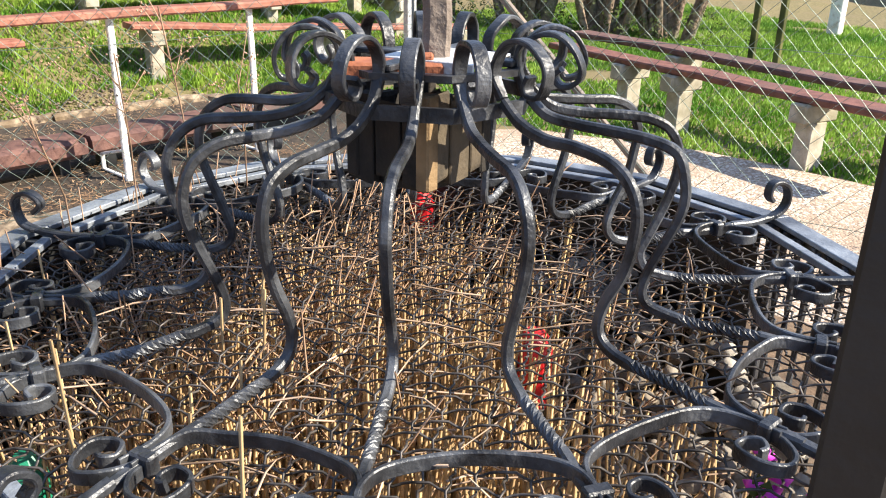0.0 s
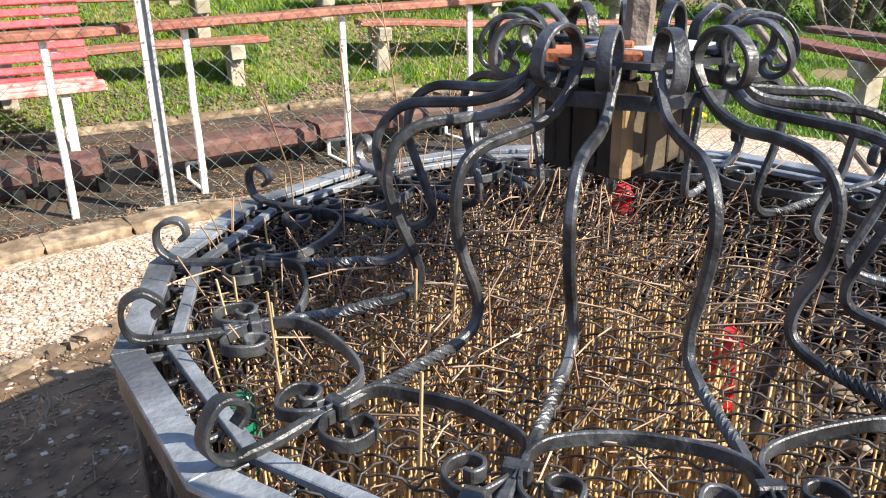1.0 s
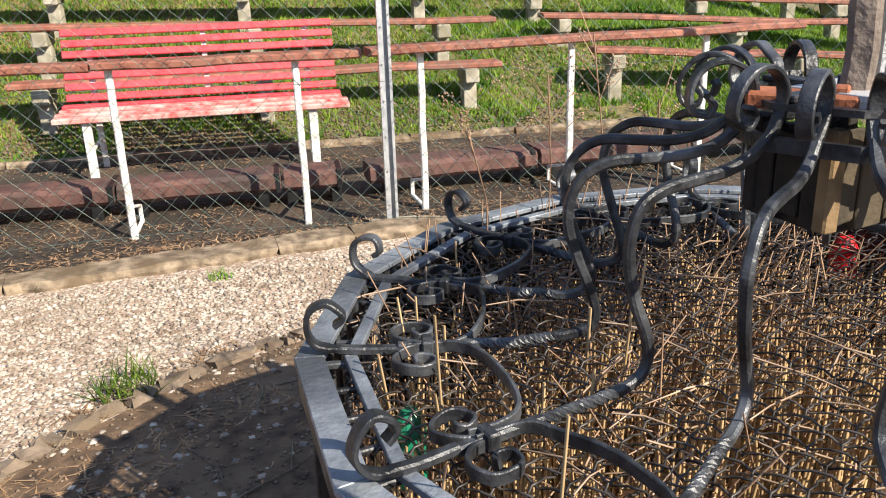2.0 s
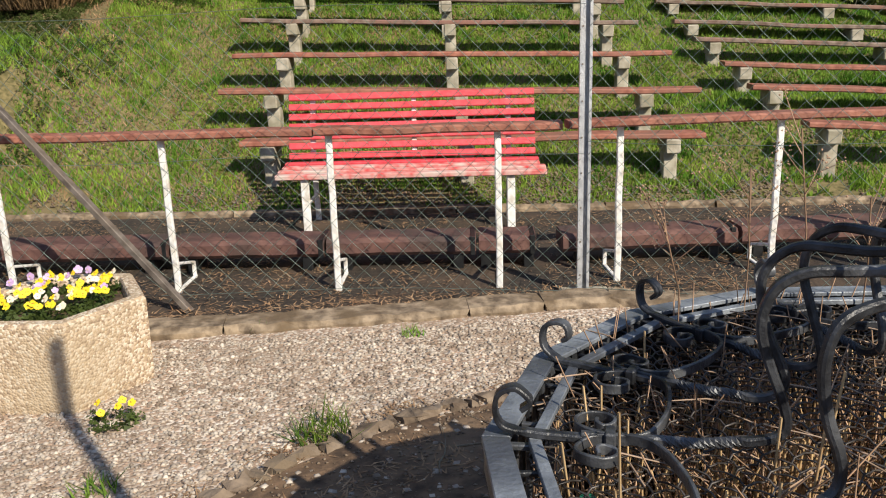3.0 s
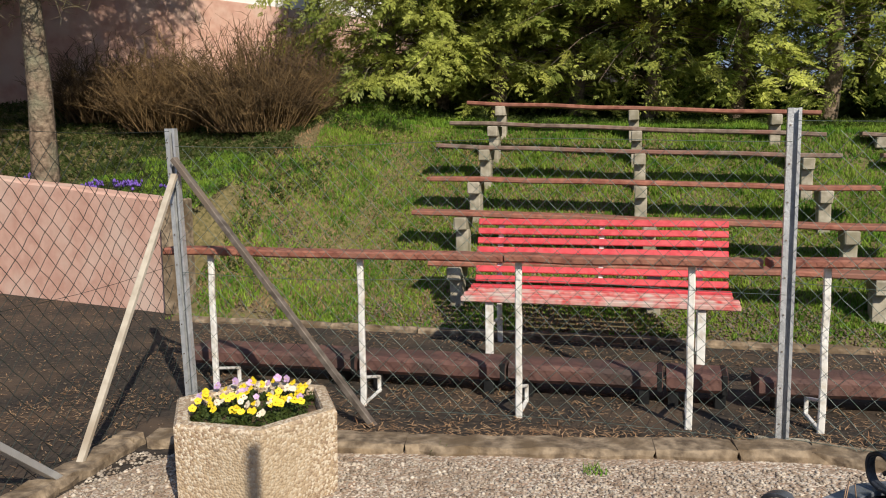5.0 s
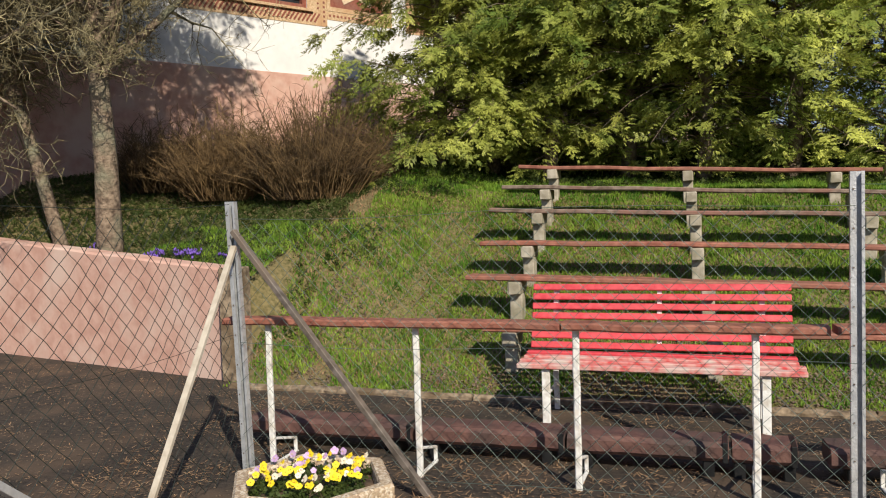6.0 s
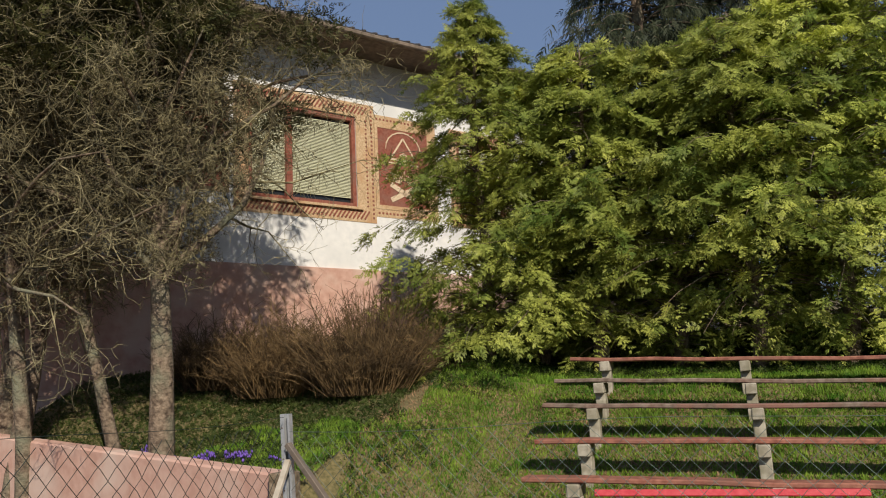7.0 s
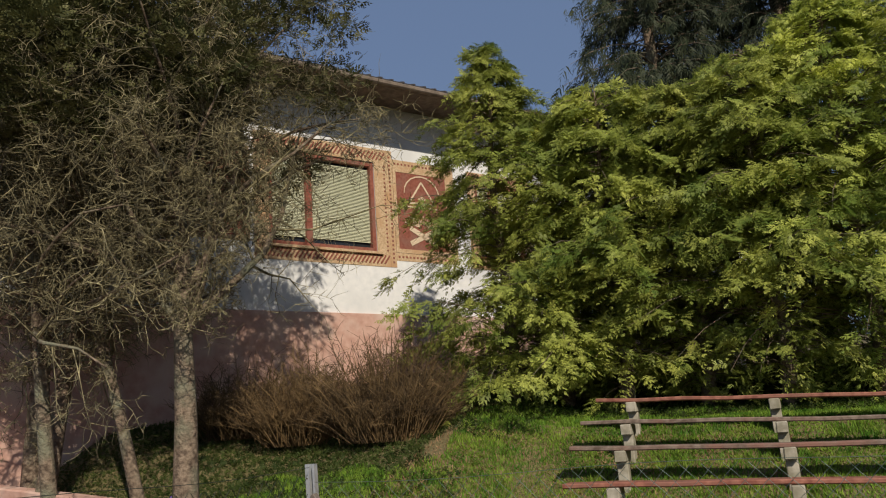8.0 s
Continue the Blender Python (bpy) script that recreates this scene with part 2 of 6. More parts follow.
M_LICHEN = mat("lichen_twig", (0.05, 0.04, 0.022), (0.44, 0.385, 0.215), 7, 0.95, bump=0, rand=0.6)
M_SHRUB = mat("shrub_twig", (0.07, 0.043, 0.019), (0.25, 0.16, 0.07), 4, 0.85, bump=0, rand=0.7)
M_YELLOW = mat("yellow_petal", (0.75, 0.55, 0.01), (0.85, 0.68, 0.03), 30, 0.6, bump=0, rand=0.12)
M_LILAC = mat("lilac_petal", (0.42, 0.22, 0.5), (0.66, 0.5, 0.7), 30, 0.6, bump=0, rand=0.2)
M_CREAM = mat("cream_petal", (0.75, 0.68, 0.5), (0.82, 0.76, 0.62), 30, 0.6, bump=0, rand=0.1)
M_VIOLET = mat("violet_flower", (0.10, 0.05, 0.32), (0.2, 0.11, 0.48), 30, 0.6, bump=0, rand=0.25)
M_MAGENTA = mat("magenta_flower", (0.55, 0.02, 0.45), (0.7, 0.06, 0.6), 30, 0.6, bump=0)
M_REDPLASTIC = mat("red_plastic", (0.55, 0.012, 0.02), (0.65, 0.03, 0.03), 20, 0.35, bump=0)
M_GREENGLASS = mat("green_plastic", (0.01, 0.16, 0.09), (0.02, 0.22, 0.13), 20, 0.3, bump=0)
M_RUST = mat("rust_orange", (0.30, 0.09, 0.035), (0.45, 0.16, 0.07), 22, 0.8, c=(0.2, 0.07, 0.04))
M_TAN = mat("tan_wood", (0.12, 0.075, 0.035), (0.30, 0.20, 0.10), 16, 0.8, c=(0.22, 0.14, 0.07))
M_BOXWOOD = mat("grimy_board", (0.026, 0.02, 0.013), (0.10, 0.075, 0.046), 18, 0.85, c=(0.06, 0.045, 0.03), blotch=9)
# Near-black copy of the box wood, with deep shade put into its colour.
M_SHADEDBOX = mat("shaded_box_wood", (0.006, 0.005, 0.004), (0.02, 0.015, 0.011), 18, 0.8, c=(0.03, 0.023, 0.014))
M_STONE = mat("rubble", (0.13, 0.11, 0.09), (0.46, 0.42, 0.37), 14, 0.9, c=(0.17, 0.13, 0.09), rand=0.45)
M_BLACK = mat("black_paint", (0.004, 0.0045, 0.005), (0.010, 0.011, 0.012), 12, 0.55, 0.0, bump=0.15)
M_SHEET = mat("bare_sheet_metal", (0.62, 0.64, 0.66), (0.80, 0.82, 0.84), 12, 0.4, 0.3, c=(0.5, 0.5, 0.5))
M_ORN = mat("ochre_ornament", (0.44, 0.29, 0.16), (0.64, 0.47, 0.30), 30, 0.9, c=(0.5, 0.3, 0.16))
M_ORNRED = mat("oxblood_paint", (0.20, 0.055, 0.035), (0.30, 0.10, 0.065), 20, 0.85, c=(0.24, 0.11, 0.08))
M_ORNPALE = mat("pale_ochre", (0.62, 0.47, 0.32), (0.72, 0.58, 0.42), 25, 0.9)
M_BLIND = mat("cream_blind", (0.60, 0.60, 0.42), (0.68, 0.68, 0.5), 20, 0.6, bump=0)
M_TILE = mat("roof_tile", (0.05, 0.045, 0.045), (0.11, 0.095, 0.09), 10, 0.8, rand=0.2)
M_SOFFIT = mat("soffit_board", (0.13, 0.10, 0.075), (0.22, 0.17, 0.13), 9, 0.85)
M_GLASS = mat("dark_pane", (0.015, 0.017, 0.02), (0.03, 0.033, 0.036), 6, 0.08, bump=0)


def fast(name, V, F, material, parent=None, label="", smooth=False):
    """A big mesh from numpy arrays of triangles or quads."""
    V, F = np.asarray(V, dtype=np.float32), np.asarray(F, dtype=np.int32)
    me = bpy.data.meshes.new(name)
    me.vertices.add(len(V))
    me.vertices.foreach_set("co", V.ravel())
    k = F.shape[1]
    me.loops.add(F.size)
    me.loops.foreach_set("vertex_index", F.ravel())
    me.polygons.add(len(F))
    me.polygons.foreach_set("loop_start", np.arange(0, F.size, k, dtype=np.int32))
    me.polygons.foreach_set("loop_total", np.full(len(F), k, dtype=np.int32))
    me.update(calc_edges=True)
    me.materials.append(material)
    ob = new(name, me)
    if parent:
        ob.parent = parent
    if label:
        tagged(ob, label)
    return ob


def unit(a):
    return a / np.maximum(np.linalg.norm(a, axis=-1, keepdims=True), 1e-9)


def sprays(rng, P, D, size, fingers=7, width=0.16, droop=0.25, N=None):
    """Flat ferny sprays: at each P, growing along D, a fan of narrow pointed fingers."""
    n = len(P)
    D = unit(D)
    S = unit(np.cross(D, rng.normal(size=(n, 3)) * 0.6 + [0, 0, 1.0] if N is None else N))
    tris = []
    for j in range(fingers):
        s = j / max(fingers - 1, 1)
        base = P + D * (size * 0.75 * s)[:, None]
        sign = 1 if j % 2 else -1
        ang = 0.0 if j == fingers - 1 else sign * rng.uniform(0.5, 1.0, n)
        length = size * (0.5 - 0.22 * s) * rng.uniform(0.7, 1.25, n)
        dr = D * np.cos(ang)[..., None] + S * np.sin(ang)[..., None] if j < fingers - 1 else D + 0 * S
        tip = base + dr * length[:, None]
        tip[:, 2] -= droop * length
        across = unit(np.cross(dr, np.cross(D, S)))
        half = across * (length * width + 0.002)[:, None]
        tris.append(np.stack([base - half, base + half + dr * (length * 0.3)[:, None], tip], 1))
    V = np.concatenate(tris, 0).reshape(-1, 3)
    return V, np.arange(len(V)).reshape(-1, 3)


def blades(rng, P, h, lean=0.35, w=0.006):
    """Single pointed grass blades standing at P."""
    n = len(P)
    a = rng.uniform(0, 2 * np.pi, n)
    side = np.stack([np.cos(a), np.sin(a), 0 * a], 1)
    tip = P + np.stack([rng.normal(size=n) * lean * h, rng.normal(size=n) * lean * h, h], 1)
    ww = (w * rng.uniform(0.6, 1.4, n))[:, None]
    V = np.stack([P - side * ww, P + side * ww, tip], 1).reshape(-1, 3)
    return V, np.arange(3 * n).reshape(-1, 3)


def lumps(rng, P, r, flat=0.6):
    """Small uneven stones: squashed octahedra at P."""
    n = len(P)
    o = np.array([(1, 0, 0), (0, 1, 0), (-1, 0, 0), (0, -1, 0), (0, 0, 1), (0, 0, -1)], float)
    a = rng.uniform(0, 6.28, n)
    R = np.stack([np.stack([np.cos(a), -np.sin(a), 0 * a], 1), np.stack([np.sin(a), np.cos(a), 0 * a], 1), np.stack([0 * a, 0 * a, 0 * a + flat], 1)], 1)
    V = np.einsum("nij,kj->nki", R, o) * (r[:, None, None] * rng.uniform(0.7, 1.3, (n, 6, 1))) + P[:, None, :]
    f = np.array([(0, 1, 4), (1, 2, 4), (2, 3, 4), (3, 0, 4), (1, 0, 5), (2, 1, 5), (3, 2, 5), (0, 3, 5)])
    return V.reshape(-1, 3), (f[None] + 6 * np.arange(n)[:, None, None]).reshape(-1, 3)


# ---- ground ----
def wall_y(x):
    return 6.57 - (x + 4.07) * 0.25


def slope(x, y):
    """Height of the ground: level court and path, the grassy bank, and the terrace behind the retaining wall."""
    base = 0.0 if y < 6.3 else (y - 6.3) * 0.3 if y < 6.8 else 0.15 + (y - 6.8) * 0.465 if y < 10.1 else 1.685 + (y - 10.1) * 0.1
    base -= 0.03 * max(-2.0, min(x + 1.4, 5.0)) * max(0.0, min(1.0, (y - 6.5) / 2))
    base = max(base, 0.0) + 0.2 * max(0.0, min(1.0, (x - 1.9) / 0.6)) * max(0.0, 1 - abs(y - 7.5) / 0.7)
    w = min(1.0, max(0.0, (-2.5 - x) / 1.6))
    w = w * w * (3 - 2 * w)
    right = min(1.0, max(0.0, (x - 4.2) / 3.5))
    base *= 1 - right * 0.85
    d = y - wall_y(x) - (0.28 if x < -3.95 else 0.02)
    left = 0.0 if d < 0 else 0.97 + 0.27 * d + 0.22 * max(0.0, min(-6.2 - x, 5)) * min(d, 1.5) / 1.5
    if x > -3.95:
        left = min(left, 1.15 * max(d, 0.0))
    return base * (1 - w) + min(left, 3.2) * w


def far(x, y):
    """The ground beyond the bank, turned to its place about the walk."""
    c, q = math.cos(radians(2.1)), math.sin(radians(2.1))
    x, y = x + 0.033, y + 0.051
    return 0.123 + x * c - y * q, 0.023 + x * q + y * c


def bumpy(x, y):
    z = slope(x, y)
    return z + (0.03 * noise.noise((x * 1.3, y * 1.3, 0)) if z > 0.05 else 0.0)


bm = bmesh.new()
xs = [-600, -90, -30, -18] + [-14 + i * 0.3 for i in range(94)] + [18, 30, 90, 600]
ys = [-600, -90, -30, -10] + [-6 + i * 0.6 for i in range(21)] + [6.2 + i * 0.15 for i in range(72)] + [18, 24, 40, 90, 600]
grid = [[bm.verts.new((x, y, bumpy(x, y) - 0.012)) for x in xs] for y in ys]
for j in range(len(ys) - 1):
    for i in range(len(xs) - 1):
        bm.faces.new((grid[j][i], grid[j][i + 1], grid[j + 1][i + 1], grid[j + 1][i]))
tagged(part("ground", bm, M_GRASS, smooth=True), "sunlit grassy bank with patches of bare earth", "ground", kind="structure")


def sheet(name, pts, z, material, label, category, thick=0.06):
    bm = bmesh.new()
    f = bm.faces.new([bm.verts.new((x, y, z)) for x, y in pts])
    got = bmesh.ops.extrude_face_region(bm, geom=[f])["geom"]
    bmesh.ops.translate(bm, vec=(0, 0, -thick), verts=[g for g in got if isinstance(g, bmesh.types.BMVert)])
    bmesh.ops.recalc_face_normals(bm, faces=bm.faces)
    return tagged(part(name, bm, material), label, category, kind="structure")


def kerb_y(x):
    return 3.885 + 0.15 * x


FENCE = [(-2.45, -1.2), (-2.47, 4.25), (0.78, 4.23), (3.2, 3.75), (4.3, 0.6), (4.2, -2.0)]
sheet("path", [(-14, 3.0), (-2.3, 3.0), (-2.0, 3.7), (0.78, 4.1), (3.1, 3.75), (4.1, 4.3), (4.3, 5.0), (3.3, 6.28), (-4.07, 6.56), (-14, 9.05)], 0.002, M_PATH, "dark brown earth and asphalt path with needle litter", "path")
sheet("court", [(-2.35, -6), (5.0, -6), (5.0, 2.0), (4.93, 2.9), (4.5, 4.0), (4.1, 4.3), (3.1, 3.75), (0.78, 4.1), (-2.0, 3.7), (-2.3, 3.0)], 0.004, M_GRAVEL, "pale pink and buff gravel court", "ground")
sheet("earth_court", [(-14, -6), (-2.35, -6), (-2.3, 3.0), (-14, 3.0)], 0.003, M_PATH, "dark earth beside the fence", "ground")
WC = Vector((1.027, 1.125, 0))
WS = 0.885
ring = [(WC.x + 1.98 * math.cos(a), WC.y + 1.98 * math.sin(a)) for a in [i * math.pi / 32 for i in range(64)]]
sheet("earth_ring", ring, 0.012, M_SOIL, "ring of dark soil round the well", "ground", 0.03)

UP = Vector((0, 0, 1))


# kerbs
def stones_along(name, pts, w, h, length, material, label, seed, gap=0.003, wob=0.012):
    """A row of stones of uneven length along a line, each one an object of its own under the kerb."""
    rng = random.Random(seed)
    root = tagged(empty(name), label, "kerb", kind="structure")
    for (ax, ay), (bx, by) in zip(pts, pts[1:]):
        a, b = Vector((ax, ay, 0)), Vector((bx, by, 0))
        d, s = (b - a).normalized(), 0.0
        while s < (b - a).length - 0.03:
            ln = min(length * rng.uniform(0.75, 1.25), (b - a).length - s)
            bm = bmesh.new()
            c0, c1 = a + d * (s + gap), a + d * (s + ln - gap)
            hh = h * rng.uniform(0.85, 1.1)
            m = max(2, int(ln / 0.07))
            mid = [c0.lerp(c1, i / m) + Vector((0, 0, hh / 2 - 0.03)) for i in range(m + 1)]
            sweep(bm, mid, UP.cross(c1 - c0), [(w * rng.uniform(0.92, 1.06), (hh + 0.06) * rng.uniform(0.96, 1.04)) for _ in mid])
            for v in bm.verts:
                v.co += Vector((rng.uniform(-wob, wob), rng.uniform(-wob, wob), rng.uniform(-wob, wob) * 0.6))
            part("kerbstone", bm, material, root)
            s += ln
    return root


stones_along("kerb_fence", [(-2.3, 3.62), (0.55, 4.09), (0.9, 4.15), (3.15, 3.72)], 0.21, 0.05, 1.5, M_KERB, "weathered concrete kerb under the wire fence", 3)
stones_along("kerb_grass", [(-3.9, 6.33), (-0.9, 6.28), (1.2, 6.27), (3.2, 6.3), (4.3, 5.1)], 0.09, 0.05, 0.8, M_KERB, "low mossy concrete kerb between path and grass", 4)
stones_along("kerb_ring", [(WC.x + 2.02 * math.cos(a), WC.y + 2.02 * math.sin(a)) for a in [radians(70 + 5 * i) for i in range(32)]], 0.07, 0.03, 0.10, M_STONE2, "edging of small rough stones round the well's soil", 5, 0.008, 0.02)
stones_along("kerb_left", [(-2.38, 0.6), (-2.4, 3.6)], 0.16, 0.05, 0.7, M_KERB, "worn concrete kerb along the side fence", 6)

# grass, gravel and litter
rng = np.random.default_rng(7)


def heights(P):
    return np.array([bumpy(x, y) for x, y in P])


def scatter(n, x0, x1, y0, y1, keep):
    P = np.stack([rng.uniform(x0, x1, n), rng.uniform(y0, y1, n)], 1)
    P = P[[keep(x, y) for x, y in P]]
    return np.c_[P, heights(P) - 0.012]


def lush(x, y):
    """Where grass grows thickly: not on bare patches, thinner on the worn slope."""
    v = noise.noise((x * 0.9, y * 0.9, 3.0)) + 0.6 * noise.noise((x * 2.7, y * 2.7, 5.0))
    worn = 0.5 if y < 6.65 else -0.15
    return v + 0.62 - worn + 0.3 * noise.noise((x * 9, y * 9, 1.0)) > 0


P = scatter(240000, -6.0, 8.5, 6.33, 12.0, lambda x, y: (slope(x, y) > 0.0 or x > 4.0) and (x > -4.0 or y > wall_y(x) + 0.32) and lush(x, y) and noise.noise((x * 2, y * 2, 6.0)) < (x + 5.6) * 0.6 and not (x < -3.7 + 0.5 * noise.noise((x, y, 2.0)) and y > 8.5 + 0.6 * noise.noise((x * 1.5, y, 4.0))))
tall = np.array([0.6 + 1.1 * max(0.0, noise.noise((x * 2.2, y * 2.2, 7.0)) + 0.2) + 0.5 * max(0.0, noise.noise((x * 7, y * 7, 2.0))) for x, y, z in P])
V, F = blades(rng, P, rng.uniform(0.025, 0.065, len(P)) * tall, w=0.0075)
tagged(fast("grass", V, F, M_BLADE), "short bright green grass on the bank", "grass", kind="stuff")
P = scatter(170000, 3.4, 13, -1, 9, lambda x, y: x > 5.02 - max(0, y - 2.6) * 0.34 and noise.noise((x * 1.1, y * 1.1, 3.0)) > -0.55)
V, F = blades(rng, P, rng.uniform(0.02, 0.06, len(P)), w=0.009)
tagged(fast("meadow_grass", V, F, M_LAWN), "sunny short lawn beside the court", "grass", kind="stuff")
P = scatter(60000, -12, -3.0, 6.6, 12.6, lambda x, y: y > wall_y(x) + 0.32 and noise.noise((x, y, 9)) + 0.4 * noise.noise((x * 4, y * 4, 3)) + 0.2 + (-4.3 - x) * 0.35 > 0)
V, F = sprays(rng, P, np.c_[rng.normal(size=(len(P), 2)), np.full(len(P), 0.9)], rng.uniform(0.03, 0.08, len(P)), 4, 0.45, 0.1)
tagged(fast("ground_cover", V, F, M_WEED), "low ivy and weeds under the trees", "ground cover", kind="stuff")
P = scatter(16000, -4.0, 6.0, 10.2, 12.6, lambda x, y: y > 10.75 + 0.35 * noise.noise((x * 1.3, 4.0, 2.0)))
V, F = sprays(rng, P, np.c_[rng.normal(size=(len(P), 2)), np.full(len(P), 0.9)], rng.uniform(0.04, 0.12, len(P)), 4, 0.35, 0.1)
tagged(fast("hedge_undergrowth", V, F, M_WEED), "dark low plants at the foot of the hedge", "ground cover", kind="stuff")
# Unseen filler: dark foliage that keeps bright ground out of the hedge's gaps.
P = scatter(5000, -2.5, 8.0, 12.2, 13.8, lambda x, y: True)
V, F = sprays(rng, P, np.c_[rng.normal(size=(len(P), 2)) * 0.6, np.full(len(P), 0.9)], rng.uniform(0.2, 0.55, len(P)), 6, 0.3, 0.1)
tagged(fast("thicket", V, F, M_WEED), "dark low foliage added behind the hedge to fill its gaps", "thicket", kind="stuff")
P = scatter(13000, -3.9, 0.2, 6.45, 9.8, lambda x, y: (x > -4.0 or y > wall_y(x) + 0.32) and slope(x, y) > 0.0)
V, F = blades(rng, P, rng.uniform(0.02, 0.05, len(P)), 0.6, w=0.006)
tagged(fast("dry_grass", V, F, M_DEBRIS), "short dry tan grass mixed into the worn bank", "grass", kind="stuff")
P = scatter(34000, -3.6, 4.5, 6.4, 10.5, lambda x, y: slope(x, y) > 0.02 and noise.noise((x * 1.7, y * 1.7, 12)) > -0.05)
V, F = sprays(rng, P, np.c_[rng.normal(size=(len(P), 2)), np.full(len(P), 0.7)], rng.uniform(0.025, 0.055, len(P)), 4, 0.5, 0.1)
tagged(fast("clover", V, F, M_CLOVER), "clover and small weeds among the grass", "weeds", kind="stuff")
P = scatter(27000, -2.3, 3.0, 1.8, 4.0, lambda x, y: y < kerb_y(x) - 0.08 and math.hypot(x - WC.x, y - WC.y) > 2.06)
P[:, 2] = 0.006
V, F = lumps(rng, P, rng.uniform(0.005, 0.015, len(P)))
tagged(fast("gravel", V, F, M_PEBBLE), "loose pale gravel stones on the court", "gravel", kind="stuff")
P = scatter(15000, -2.2, 2.0, 0.2, 3.6, lambda x, y: 0.95 < math.hypot(x - WC.x, y - WC.y) < 2.1)
P[:, 2] = 0.015
V, F = lumps(rng, P, rng.uniform(0.002, 0.009, len(P)))
tagged(fast("soil_crumbs", V, F, M_STONE2), "stones and crumbs scattered on dark soil", "soil", kind="stuff")


P = scatter(2200, -2.0, 1.0, 0.2, 3.4, lambda x, y: 1.0 < math.hypot(x - WC.x, y - WC.y) < 2.0)
P[:, 2] = 0.010
V, F = lumps(rng, P, rng.uniform(0.005, 0.024, len(P)), 0.35)
tagged(fast("bedded_stones", V, F, M_PEBBLE), "pale flat stones trodden into the dark soil", "stone", kind="stuff")


def litter(n, x0, x1, y0, y1, keep, name, label, zz=0.012):
    P = scatter(n, x0, x1, y0, y1, keep)
    a = rng.uniform(0, 6.28, len(P))
    ln = rng.uniform(0.02, 0.07, len(P))
    d = np.stack([np.cos(a), np.sin(a), rng.uniform(-0.1, 0.25, len(P))], 1) * ln[:, None]
    s = np.stack([-np.sin(a), np.cos(a), 0 * a], 1) * 0.0035
    P[:, 2] += zz + 0.012
    V = np.stack([P - s, P + s, P + d], 1).reshape(-1, 3)
    tagged(fast(name, V, np.arange(len(V)).reshape(-1, 3), M_DEBRIS), label, "litter", kind="stuff")


litter(5000, -7.5, -2.45, 1.5, 7.0, lambda x, y: y < wall_y(x) - 0.1 and noise.noise((x * 1.5, y * 1.5, 4)) > -0.2, "side_litter", "needles and leaf scraps on the dark earth")
litter(9000, -3.4, 3.0, 3.7, 6.2, lambda x, y: noise.noise((x * 1.5, y * 1.5, 4)) > -0.15 and y > kerb_y(x) + 0.1, "path_litter", "brown needles and leaf scraps on the path")
litter(1500, -1.4, 1.0, 0.3, 3.0, lambda x, y: 1.0 < math.hypot(x - WC.x, y - WC.y) < 2.1, "soil_litter", "twigs and needles on the dark soil", 0.01)
litter(9000, -1.1, 1.2, 1.4, 3.3, lambda x, y: noise.noise((x * 3, y * 3, 2)) > -0.1 and 1.6 < math.hypot(x - WC.x, y - WC.y) < 2.15, "needle_litter", "orange-brown needles gathered along the stone edging")
litter(9000, -4.5, 3.5, 6.4, 10.0, lambda x, y: slope(x, y) > 0.02 and noise.noise((x * 1.4, y * 1.4, 14)) + (0.25 if x < -0.8 else -0.1) > 0, "bank_litter", "dry leaf scraps on the bank", 0.02)
litter(5000, -2.2, 1.6, 3.4, 4.6, lambda x, y: abs(y - kerb_y(x) - 0.25) < 0.1, "kerb_litter", "rusty needles lying along the kerb", 0.03)

P = scatter(12000, -7.0, 3.4, 1.5, 6.22, lambda x, y: (y > kerb_y(x) + 0.2 if x > -2.3 else y < wall_y(x) - 0.05))
P[:, 2] = 0.006
V, F = lumps(rng, P, rng.uniform(0.002, 0.009, len(P)))
tagged(fast("path_grit", V, F, M_STONE2), "grit and small stones on the path", "grit", kind="stuff")

P = scatter(14000, -3.4, 3.2, 6.34, 7.7, lambda x, y: noise.noise((x * 1.3, y * 1.3, 8.0)) > (y - 6.75) * 0.7)
P[:, 2] += 0.014
V, F = lumps(rng, P, rng.uniform(0.004, 0.016, len(P)), 0.7)
tagged(fast("bank_crumbs", V, F, M_STONE2), "crumbs of earth and stones on the worn bank", "soil", kind="stuff")

P = scatter(50, -1.6, 0.6, 0.4, 3.0, lambda x, y: 1.05 < math.hypot(x - WC.x, y - WC.y) < 1.95)
P[:, 2] = 0.009
V, F = lumps(rng, P, rng.uniform(0.015, 0.04, len(P)), 0.16)
tagged(fast("flat_stones", V, F, M_PEBBLE), "larger pale stones lying flat in the soil", "stone", kind="stuff")


def fallen_twig(x, y, turn, length, seed):
    rr = random.Random(seed)
    pts, p, a = [], Vector((x, y, 0.018)), turn
    for i in range(7):
        pts.append((p.copy(), 0.0035 * (1 - 0.11 * i)))
        a += rr.uniform(-0.35, 0.35)
        p = p + Vector((math.cos(a), math.sin(a), 0)) * length / 6 + Vector((0, 0, rr.uniform(-0.003, 0.004)))
    fork, b = [pts[3]], a + rr.choice((-0.6, 0.6))
    for i in range(3):
        fork.append((fork[-1][0] + Vector((math.cos(b), math.sin(b), 0.02)) * length / 9, 0.0018))
    V, F = tubes([pts, fork], 5)
    tagged(raw("fallen_twig", V, F, M_BARK), "thin dry twig lying on the dark soil", "twig", group="fallen twigs")


